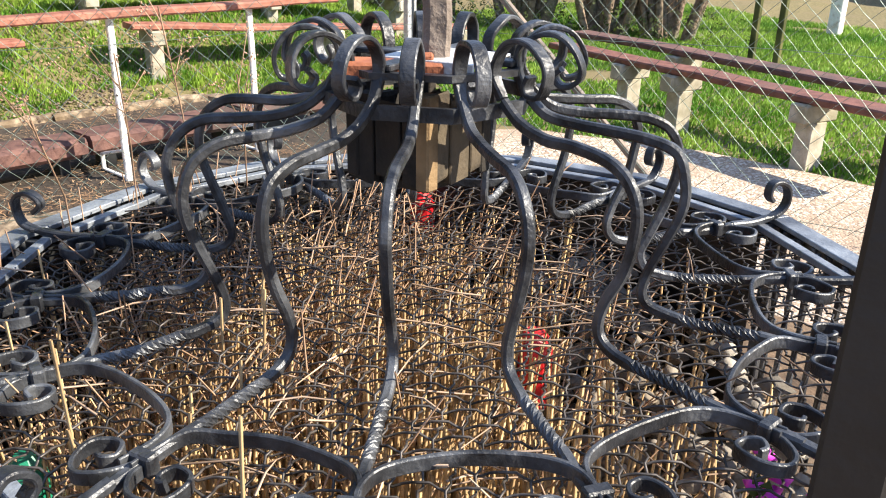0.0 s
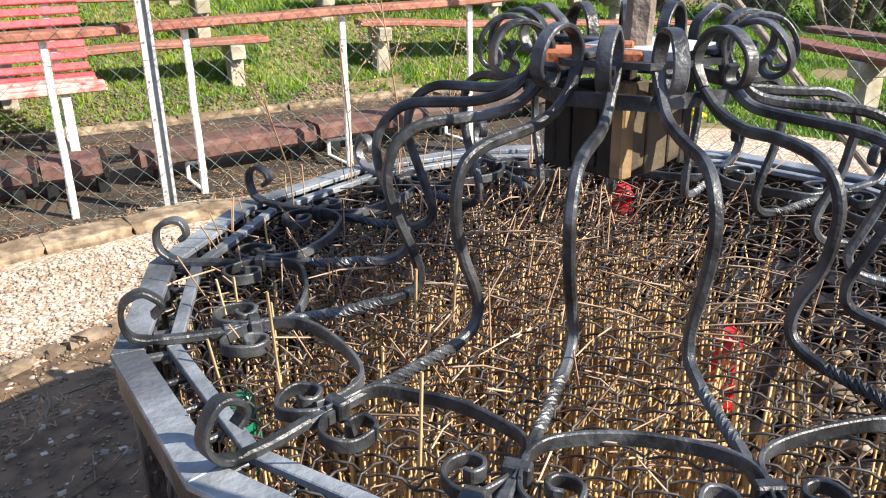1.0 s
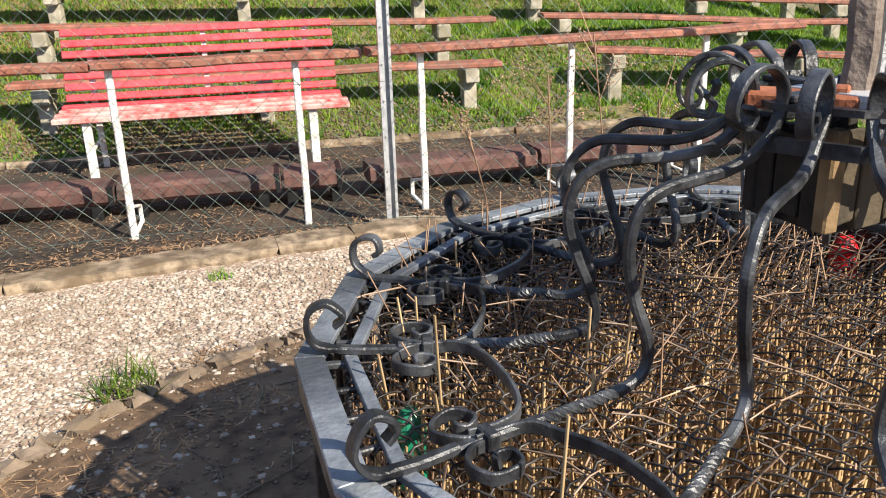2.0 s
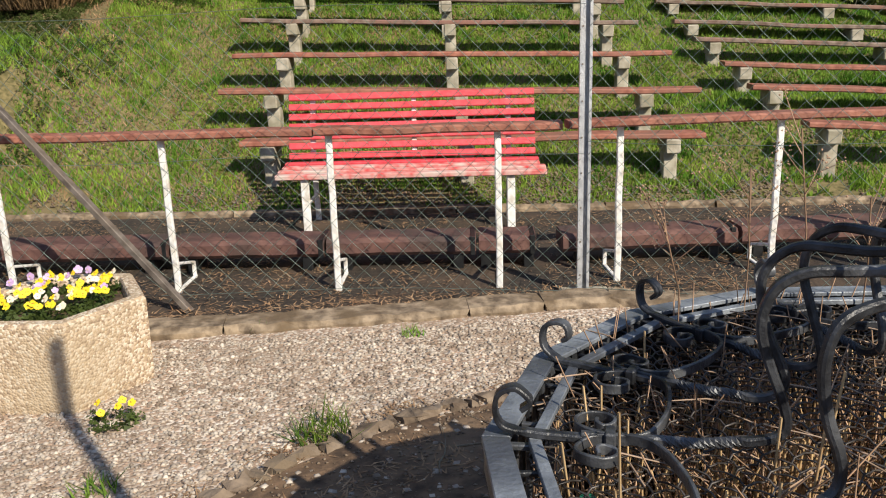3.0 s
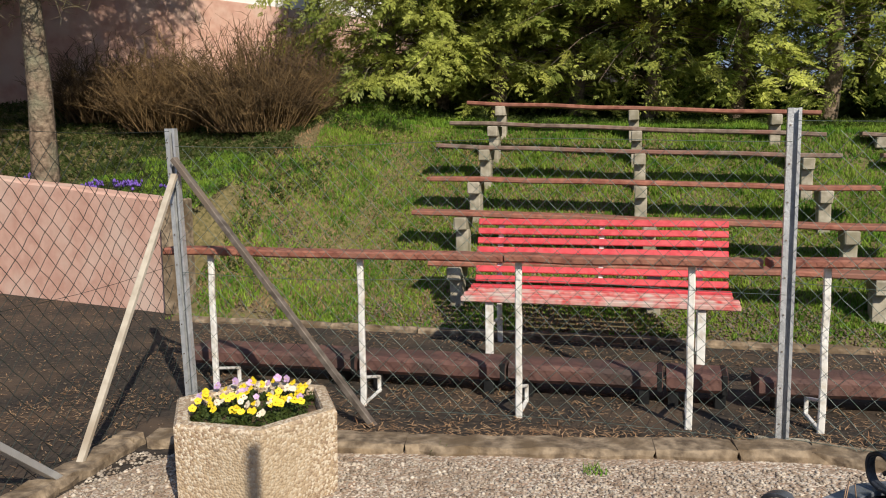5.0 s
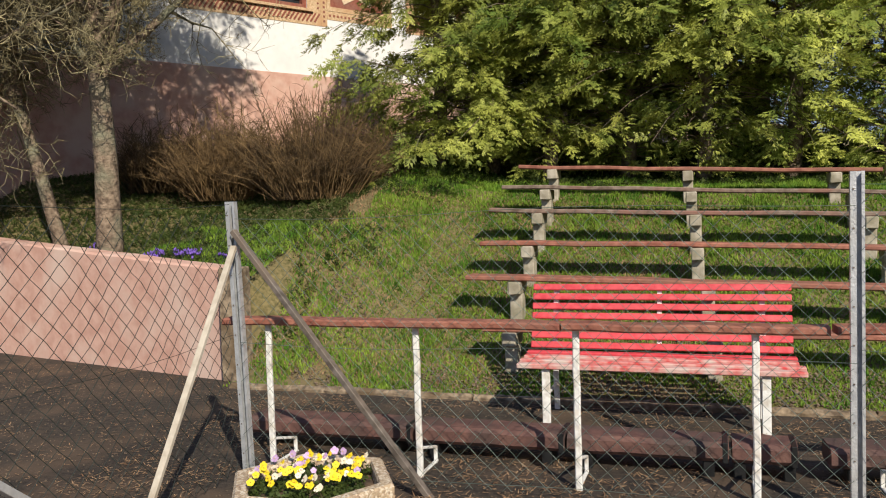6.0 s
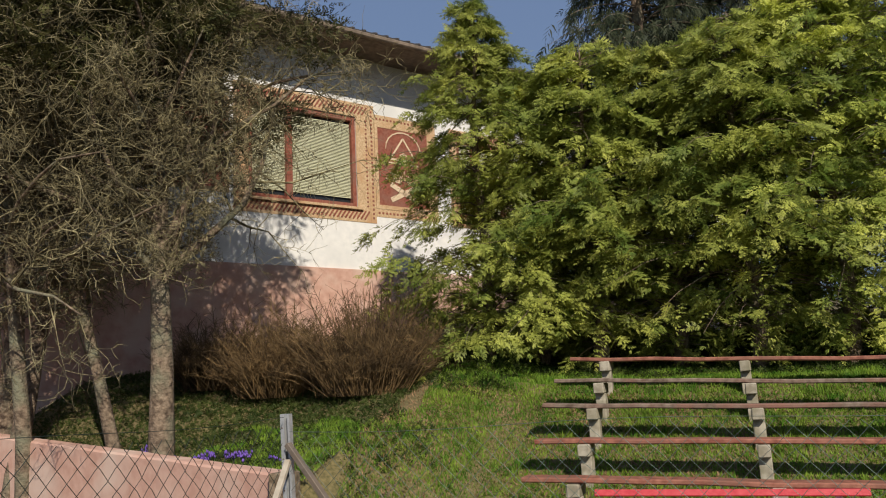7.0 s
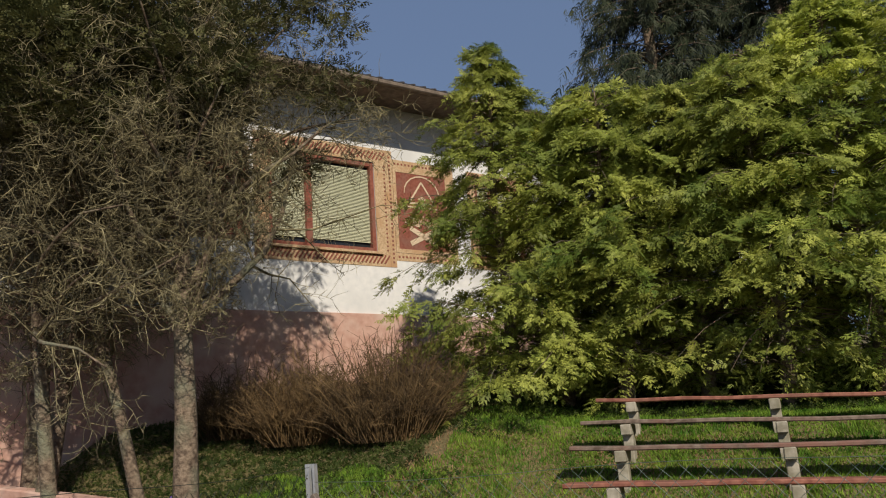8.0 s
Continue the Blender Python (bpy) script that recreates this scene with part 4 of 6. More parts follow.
def well_cover():
    root = tagged(empty("well_cover", Matrix.Translation(WC + UP * 0.0574) @ Matrix.Diagonal((0.86, 0.86, 0.93, 1))), "black wrought-iron onion-shaped well cover with scrolled ribs", "well cover")
    # one rib in its own plane: outer curl, clamp, twisted bar, belly, neck and top curl
    outer = [(0.846, 0.862), (0.832, 0.874), (0.838, 0.892), (0.860, 0.900), (0.884, 0.888), (0.893, 0.862), (0.882, 0.836), (0.852, 0.822), (0.80, 0.818), (0.74, 0.818)]
    main = [(0.74, 0.818), (0.66, 0.816), (0.60, 0.816), (0.55, 0.817), (0.50, 0.818), (0.45, 0.822), (0.414, 0.835), (0.401, 0.862), (0.412, 0.90), (0.436, 0.95), (0.452, 1.0), (0.452, 1.045), (0.432, 1.083), (0.39, 1.102), (0.33, 1.106), (0.27, 1.109), (0.215, 1.122), (0.178, 1.15)]
    curl = [(0.178, 1.15), (0.16, 1.182), (0.162, 1.213), (0.181, 1.234), (0.210, 1.243), (0.240, 1.236), (0.262, 1.214), (0.267, 1.188), (0.254, 1.168), (0.235, 1.166), (0.226, 1.180), (0.233, 1.192)]
    for k in range(NR):
        rr = random.Random(k)
        a = A0 + k * 2 * math.pi / NR + rr.uniform(-0.012, 0.012)
        u, t = Vector((math.cos(a), math.sin(a), 0)), Vector((-math.sin(a), math.cos(a), 0))
        wob = lambda: rr.uniform(-0.0025, 0.0025)
        rib = part("rib", bmesh.new(), M_IRON, root)
        bm = bmesh.new()
        pts = spline([u * (r + wob()) + UP * (z + wob()) for r, z in main], 6)
        tw = []
        for p in pts:
            r = math.hypot(p.x, p.y)
            low = p.z < 0.86
            f = (0.60 - r) / 0.13 if low else 2
            tw.append(0.0 if f <= 0 else (min(f, 1) * 3 * math.pi))
        sweep(bm, pts, t, (0.0165, 0.0165), tw)
        bm.to_mesh(rib.data)
        bm.free()
        bm = bmesh.new()
        pts = spline([u * (r + wob()) + UP * (z + wob()) for r, z in outer], 6)
        n = len(pts)
        sweep(bm, pts, t, [(0.024 if i < n * 0.75 else 0.018, 0.009 if i < n * 0.8 else 0.014) for i in range(n)])
        part("outer_scroll", bm, M_IRON, rib, "outer curl with scuffed paint", smooth=False)
        bm = bmesh.new()
        pts = spline([u * (r + wob()) + UP * (z + wob()) for r, z in curl], 6)
        n = len(pts)
        sweep(bm, pts, t, [(0.018 + 0.006 * min(1, i / 10), 0.0165 - 0.0085 * min(1, i / 10)) for i in range(n)])
        part("top_scroll", bm, M_IRON, rib)
        bm = bmesh.new()
        c = u * 0.692 + UP * 0.818
        m = Matrix((u, t, UP)).transposed().to_4x4()
        m.translation = c
        box(bm, (-0.010, -0.0185, -0.0145), (0.010, 0.0185, 0.0145), 0.003, m)
        part("collar", bm, M_IRON, rib)
        # two small C-scrolls at the collar, lying flat
        flat = [(0.02, 0.006), (0.045, 0.014), (0.068, 0.034), (0.072, 0.062), (0.052, 0.084), (0.022, 0.088), (0.001, 0.072), (0.002, 0.050), (0.02, 0.041), (0.034, 0.05), (0.032, 0.063)]
        for sgn in (1, -1):
            bm = bmesh.new()
            pts = spline([u * (0.682 + o * 0.95) + t * sgn * q * 0.95 + UP * (0.816 + wob()) for o, q in flat], 5)
            sweep(bm, pts, UP, (0.019, 0.007))
            part("small_scroll", bm, M_IRON, rib)
        # arch to the next rib
        b = A0 + (k + 1) * 2 * math.pi / NR
        mid = (a + b) / 2
        v, w = Vector((math.cos(mid), math.sin(mid), 0)), Vector((-math.sin(mid), math.cos(mid), 0))
        arch = [(0.70, -0.142), (0.655, -0.137), (0.618, -0.115), (0.599, -0.072), (0.592, 0.0), (0.599, 0.072), (0.618, 0.115), (0.655, 0.137), (0.70, 0.142)]
        bm = bmesh.new()
        pts = spline([v * r + w * s + UP * (0.82 + wob()) for r, s in arch], 5)
        n = len(pts)
        sweep(bm, pts, UP, [(0.020, 0.008 if 3 < i < n - 4 else 0.005) for i in range(n)])
        part("arch_bar", bm, M_IRON, rib)
    # neck rings that hold the ribs
    for z, r, w, h, nm in ((1.135, 0.182, 0.012, 0.022, "lower_neck_ring"), (1.186, 0.163, 0.022, 0.010, "upper_neck_ring")):
        bm = bmesh.new()
        loops = []
        for k in range(8):
            x = A0 + k * math.pi / 4
            loops.append([bm.verts.new((rad * math.cos(x), rad * math.sin(x), zz)) for rad, zz in ((r - w / 2, z - h / 2), (r + w / 2, z - h / 2), (r + w / 2, z + h / 2), (r - w / 2, z + h / 2))])
        for k in range(8):
            p, o = loops[k], loops[(k + 1) % 8]
            for j in range(4):
                bm.faces.new((p[j], o[j], o[(j + 1) % 4], p[(j + 1) % 4]))
        bmesh.ops.recalc_face_normals(bm, faces=bm.faces)
        part(nm, bm, M_IRON, root)
    for ang in (0.35, 0.35 + math.pi / 2):
        d = Vector((math.cos(ang), math.sin(ang), 0))
        bm = bmesh.new()
        beam(bm, d * -0.16 + UP * 1.197, d * 0.16 + UP * 1.197, 0.032, 0.010, 0.002)
        part("cross_bar", bm, M_IRON, root)
    return root


def well_wall():
    root = tagged(empty("well_railing", Matrix.Translation(WC + UP * 0.014) @ Matrix.Diagonal((0.872, 0.872, 1, 1))), "many-sided iron railing of the well with grey painted top band", "well")
    def pt(r, k, z):
        a = A0 + k * 2 * math.pi / NR
        return Vector((r * math.cos(a), r * math.sin(a), z))
    def segment(r0, r1, z0, z1, k):
        bm = bmesh.new()
        vs = [bm.verts.new(pt(r, kk, z)) for z in (z0, z1) for kk in (k, k + 1) for r in (r0, r1)]
        for f in ((0, 1, 3, 2), (4, 6, 7, 5), (0, 4, 5, 1), (2, 3, 7, 6), (0, 2, 6, 4), (1, 5, 7, 3)):
            bm.faces.new([vs[i] for i in f])
        bmesh.ops.recalc_face_normals(bm, faces=bm.faces)
        bmesh.ops.bevel(bm, geom=[e for e in bm.edges], offset=0.0015, segments=1, affect="EDGES")
        return bm
    for k in range(NR):
        part("top_band", segment(0.855, 0.905, 0.792, 0.802, k), M_RIM, root, "grey painted top band with worn edges")
        part("band_skirt", segment(0.893, 0.901, 0.742, 0.7915, k), M_IRON, root)
        part("inner_rail", segment(0.800, 0.822, 0.788, 0.800, k), M_RIM, root)
        # Black sheets on the far sides, added to darken gaps; sunward sides stay open.
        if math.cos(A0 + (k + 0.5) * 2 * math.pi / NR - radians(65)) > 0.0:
            part("back_panel", segment(0.826, 0.829, 0.13, 0.786, k), M_BLACK, root, "dark sheet added behind the far-side balusters")
        part("base_rail", segment(0.845, 0.875, 0.10, 0.13, k), M_IRON, root)
        bm = bmesh.new()
        beam(bm, pt(0.872, k, -0.02), pt(0.872, k, 0.79), 0.03, 0.03, 0.003)
        part("corner_post", bm, M_IRON, root)
        p0, p1 = pt(0.86, k, 0), pt(0.86, k + 1, 0)
        for j in range(1, 7):
            c = p0.lerp(p1, j / 7)
            d = (p1 - p0).normalized()
            bm = bmesh.new()
            pts = [c + UP * (0.125 + 0.665 * i / 14) for i in range(15)]
            sweep(bm, pts, d, (0.013, 0.013), [0 if i < 4 or i > 10 else (i - 4) * 0.8 for i in range(15)])
            part("baluster", bm, M_IRON, root)
        q0, q1 = pt(0.855, k, 0.80), pt(0.822, k, 0.80)
        bm = bmesh.new()
        beam(bm, pt(0.86, k, 0.786), pt(0.81, k, 0.786), 0.014, 0.010, 0.002)
        part("spacer", bm, M_IRON, root)
        for j in (1, 2, 3):
            bm = bmesh.new()
            a, b = pt(0.858, k, 0.784).lerp(pt(0.858, k + 1, 0.784), j / 4), pt(0.815, k, 0.784).lerp(pt(0.815, k + 1, 0.784), j / 4)
            beam(bm, a, b, 0.01, 0.008, 0.002)
            part("spacer", bm, M_IRON, root)
    return root


well_cover()
well_wall()


def crimped_mesh(R, z, step):
    """Woven wire screen: two sets of crimped wires."""
    lines = []
    rr = random.Random(4)
    n = int(R / step)
    turn = radians(38)
    cx, cy = math.cos(turn), math.sin(turn)
    for fam in (0, 1):
        for i in range(-n, n + 1):
            c = i * step + rr.uniform(-0.002, 0.002)
            half = math.sqrt(max(R * R - c * c, 0))
            m = int(half / (step / 3))
            pts = []
            for j in range(-m, m + 1):
                s = j * step / 3
                ph = 2 * math.pi * (s / (2 * step)) + (math.pi if (i % 2) else 0) + (math.pi / 2 if fam else -math.pi / 2)
                x, y = (s, c) if fam == 0 else (c, s)
                side = 0.0025 * math.sin(ph * 2 + 1)
                x, y = (x, y + side) if fam == 0 else (x + side, y)
                sagz = -0.012 * (1 - (x * x + y * y) / (R * R)) + 0.006 * math.sin(x * 9 + 2) * math.sin(y * 8)
                pts.append(((WC.x + x * cx - y * cy, WC.y + x * cy + y * cx, z + 0.0045 * math.sin(ph) + sagz), 0.0018))
            if len(pts) > 2:
                lines.append(pts)
    V, F = tubes(lines, 4)
    tagged(fast("wire_screen", V, [f for f in F if len(f) == 4], M_MESHWIRE), "crimped rusty wire screen under the iron ribs", "wire screen", kind="stuff")


crimped_mesh(0.81 * WS, 0.798, 0.030)
ring = [(WC.x + 0.84 * WS * math.cos(a), WC.y + 0.84 * WS * math.sin(a)) for a in [i * math.pi / 24 for i in range(48)]]
sheet("well_bed", ring, 0.16, M_SOIL, "dark earth bed inside the well railing", "soil", 0.15)

# rubble, dead reeds and twigs inside
q = np.random.default_rng(5)
n = 2600
a, d = q.uniform(0, 6.28, n), 0.8 * WS * np.sqrt(q.uniform(0, 1, n))
P = np.stack([WC.x + d * np.cos(a), WC.y + d * np.sin(a), 0.16 + q.uniform(0.0, 0.08, n) + 0.6 * np.clip(np.cos(a - 0.35) * d, 0, 1)], 1)
V, F = lumps(q, P, q.uniform(0.012, 0.04, n), 0.7)
tagged(fast("rubble", V, F, M_STONE), "grey stones and rubble in the well bed", "stone", kind="stuff")


def reeds(n, centre, spread, z0, z1, r0, r1, lean, material, name, label, seed, bend=0.1):
    q = np.random.default_rng(seed)
    lines = []
    while len(lines) < n:
        x, y = q.normal(size=2) * spread + centre
        if math.hypot(x, y) > 0.79 * WS or (x * 0.8 - y * 0.6 > q.uniform(0.1, 0.3) and q.uniform() < 0.88):
            continue
        h = q.uniform(z0, z1)
        l = q.normal(size=2) * lean
        base = Vector((WC.x + x, WC.y + y, 0.15))
        k = q.normal(size=2) * bend
        pts = []
        for i in range(4):
            s = i / 3
            p = base + Vector((l[0] * s + k[0] * s * s, l[1] * s + k[1] * s * s, (h - 0.15) * s))
            o = p - WC
            rad = math.hypot(o.x, o.y)
            if rad > 0.80 * WS:
                p.x, p.y = WC.x + o.x * 0.80 * WS / rad, WC.y + o.y * 0.80 * WS / rad
            pts.append((p, r0 + (r1 - r0) * s))
        lines.append(pts)
    V, F = tubes(lines, 3)
    tagged(fast(name, V, [f for f in F if len(f) == 4], material), label, "dead plants", kind="stuff")


reeds(1300, (-0.08, -0.14), (0.42, 0.42), 0.5, 0.775, 0.0042, 0.0028, 0.015, M_STRAW, "dead_reeds", "dense pale golden dead reeds under the screen", 1, 0.022)
reeds(420, (0.05, 0.3), (0.45, 0.35), 0.45, 0.79, 0.003, 0.0018, 0.08, M_STRAW, "sparse_reeds", "thin scattered dead reeds", 2, 0.05)
reeds(900, (-0.2, 0.38), (0.36, 0.28), 0.55, 0.88, 0.0028, 0.0014, 0.16, M_TWIG, "dead_stems", "tangle of thin brown dead stems", 3, 0.2)
reeds(16, (-0.6, 0.0), (0.12, 0.25), 0.82, 0.93, 0.0035, 0.0025, 0.04, M_STRAW, "tall_reeds", "a few straw stalks poking through the screen", 8, 0.03)

# broken stalks and leaves lying on the screen
n = 420
a, d = q.uniform(0, 6.28, n), 0.78 * WS * np.sqrt(q.uniform(0, 1, n))
x, y = d * np.cos(a) - 0.05, d * np.sin(a) - 0.05
keep = (np.hypot(x, y) < 0.78 * WS) & (x * 0.7 - y * 0.7 < q.uniform(0.1, 0.6, n))
x, y = x[keep], y[keep]
n = len(x)
dirs = np.stack([np.cos(q.uniform(0, 6.28, n)), np.sin(q.uniform(0, 6.28, n)), q.uniform(-0.4, 0.15, n)], 1)
lines = []
for i in range(n):
    p = Vector((WC.x + x[i], WC.y + y[i], 0.79 + q.uniform(-0.12, 0.035)))
    e = Vector(dirs[i]) * q.uniform(0.05, 0.2)
    lines.append([(p, 0.0018), (p + e * 0.5 + Vector((0, 0, 0.006)), 0.0016), (p + e, 0.001)])
V, F = tubes(lines, 3)
tagged(fast("broken_stalks", V, [f for f in F if len(f) == 4], M_LITTER), "broken straw lying in and on the screen", "straw", kind="stuff")


def weed(x, y, h, name="dry_weed"):
    """A dry weed: thin forked stem with small seed heads."""
    rr = random.Random(int(x * 1000))
    root = tagged(empty(name, Matrix.Translation((x, y, 0.75))), "dry brown weed with seed heads above the well", "weed", group="dry weeds in the well")
    lines, heads = [], []
    top = Vector((rr.uniform(-0.05, 0.05), rr.uniform(-0.05, 0.05), h))
    stem = [Vector((0, 0, -0.5)), top * 0.5 + Vector((0.01, 0, 0)), top]
    lines.append([(p, 0.002) for p in stem])
    for i in range(7):
        b = stem[1].lerp(top, rr.uniform(0.1, 0.9))
        e = b + Vector((rr.uniform(-0.09, 0.09), rr.uniform(-0.09, 0.09), rr.uniform(0.04, 0.12)))
        lines.append([(b, 0.0014), (e, 0.0009)])
        heads += [e + Vector((rr.gauss(0, 0.012), rr.gauss(0, 0.012), rr.gauss(0, 0.008))) for _ in range(10)]
    V, F = tubes(lines, 3)
    fast("stem", V, [f for f in F if len(f) == 4], M_TWIG, root)
    V, F = lumps(np.random.default_rng(3), np.array([tuple(p) for p in heads]), np.full(len(heads), 0.0026), 1.0)
    tagged(fast("seed_head", V, F, M_TWIG, root), kind="stuff")


weed(0.80, 1.76, 0.36)
weed(0.95, 1.80, 0.44)
weed(0.66, 1.66, 0.28)
weed(1.07, 1.81, 0.3)


# ---- wooden pole, bucket and oddments ----
bm = bmesh.new()
pts = [WC + Vector((-0.02 + 0.0012 * math.sin(i), -0.035 + 0.0012 * math.cos(i * 1.7), 1.176 + 0.34 * i / 12)) for i in range(13)]
sweep(bm, pts, (0.8, -0.6, 0), (0.040, 0.038))
tagged(part("wooden_pole", bm, M_WOOD), "square weathered wooden pole standing on the cover's neck", "pole")
bm = bmesh.new()
m = Matrix.Translation(WC + Vector((0.0, -0.035, -0.031))) @ Matrix.Rotation(radians(20), 4, "Z")
box(bm, (-0.062, -0.075, 1.203), (0.062, 0.075, 1.207), 0.001, m)
for sx in (-1, 1):
    box(bm, (sx * 0.062 - 0.002, -0.075, 1.188), (sx * 0.062 + 0.002, 0.075, 1.207), 0.0008, m)
tagged(part("cap_plate", bm, M_SHEET), "bright bare sheet-metal plate under the pole", "plate")
bm = bmesh.new()
m = Matrix.Translation(WC + Vector((-0.085, -0.02, 0.002))) @ Matrix.Rotation(radians(-40), 4, "Z")
box(bm, (-0.07, -0.03, 1.150), (0.07, 0.03, 1.172), 0.004, m)
box(bm, (0.035, -0.012, 1.172), (0.055, 0.012, 1.182), 0.003, m)
tagged(part("rusty_bracket", bm, M_RUST), "orange rusty bracket bolted in the cover's neck", "bracket")


def bucket():
    root = tagged(empty("wooden_box", Matrix.Translation(WC + Vector((-0.007, 0.015, -0.01))) @ Matrix.Rotation(radians(11), 4, "Z")), "old square box of ragged dark boards hanging under the cover", "box")
    rr = random.Random(2)
    h = 0.078
    for side in range(4):
        turn = Matrix.Rotation(side * math.pi / 2, 4, "Z")
        for k in range(3):
            x0 = -h + 2 * h * k / 3 + 0.002
            x1 = x0 + 2 * h / 3 - 0.004
            zt, zb = 1.135 + rr.uniform(-0.03, 0.006), 0.990 + rr.uniform(0, 0.02)
            bm = bmesh.new()
            box(bm, (x0, -h, zb), (x1, -h + 0.018, zt), 0.002, turn)
            for v in bm.verts:
                v.co.z += rr.uniform(-0.006, 0.006)
            # Side 0 takes the lit tone; the other sides have shade in their colour.
            part("board", bm, M_BOXWOOD if side == 0 else M_SHADEDBOX, root, "grimy tan board in the sunlit tone" if side == 0 else "")
    for sx, sy in ((-1, -1), (1, -1), (1, 1), (-1, 1)):
        bm = bmesh.new()
        box(bm, (sx * (h - 0.01) - 0.014, sy * (h - 0.01) - 0.012, 0.998), (sx * (h - 0.01) + 0.012, sy * (h - 0.01) + 0.012, 1.14), 0.003)
        part("corner_post", bm, M_TAN if (sx, sy) == (-1, -1) else M_SHADEDBOX, root)
    bm = bmesh.new()
    box(bm, (-h + 0.02, -h + 0.02, 0.988), (h - 0.02, h - 0.02, 1.002), 0.002)
    part("bottom", bm, M_SHADEDBOX, root)
    V, F = tubes([[((0.0, 0.0, 1.0), 0.006), ((-0.02, -0.02, 1.2), 0.006)]], 6)
    raw("hanger", V, F, M_IRON, root)


bucket()


def candle(x, y, z, h, r, material, label, name="grave_light"):
    root = tagged(empty(name, Matrix.Translation((x, y, z))), label, "plastic light")
    bm = bmesh.new()
    prof = [(r * 0.85, 0), (r, h * 0.1), (r, h * 0.8), (r * 0.7, h)]
    rings = [[bm.verts.new((a * math.cos(t), a * math.sin(t), b)) for t in [i * math.pi / 5 for i in range(10)]] for a, b in prof]
    for p, s in zip(rings, rings[1:]):
        for k in range(10):
            bm.faces.new((p[k], p[(k + 1) % 10], s[(k + 1) % 10], s[k]))
    bm.faces.new(rings[0][::-1])
    bm.faces.new(rings[-1])
    part("cup", bm, material, root)
    bm = bmesh.new()
    bmesh.ops.create_cone(bm, cap_ends=True, segments=10, radius1=r * 0.8, radius2=r * 0.5, depth=0.012, matrix=Matrix.Translation((0, 0, h + 0.006)))
    part("lid", bm, material, root)


candle(1.21, 1.045, 0.53, 0.14, 0.036, M_REDPLASTIC, "red plastic tube standing among the reeds")
candle(1.45, 1.63, 0.65, 0.085, 0.03, M_REDPLASTIC, "red plastic light beside the rubble")
candle(0.405, 1.20, 0.58, 0.12, 0.026, M_GREENGLASS, "green plastic cup among the stalks")


def posy(x, y, z, material, label, n=14, s=0.02):
    root = tagged(empty("flower_bunch", Matrix.Translation((x, y, z))), label, "flowers")
    q = np.random.default_rng(int(x * 100))
    P = q.normal(size=(n, 3)) * ([0.045, 0.045, 0.035] if n > 30 else [0.025, 0.025, 0.03])
    V, F = sprays(q, P, q.normal(size=(n, 3)) + [0, 0, 0.6], np.full(n, 0.05), 4, 0.3, 0.1)
    fast("leaves", V, F, M_WEED, root)
    V, F = lumps(q, P + [0, 0, 0.02], np.full(n, s), 0.6)
    tagged(fast("bloom_cluster", V, F, material, root), kind="stuff")


posy(4.15, 4.22, 0.11, M_YELLOW, "clump of bright yellow daffodils at the grass edge", 60, 0.026)
posy(1.18, 0.56, 0.58, M_MAGENTA, "bright magenta artificial flowers inside the railing", 16, 0.018)

# ---- the house behind the trees ----
HX, HY = Vector((0.532, 0.847, 0)), Vector((-0.847, 0.532, 0))
HM = Matrix((HX, HY, UP)).transposed().to_4x4()
HM.translation = Vector((*far(-8.16, 11.5), 0))


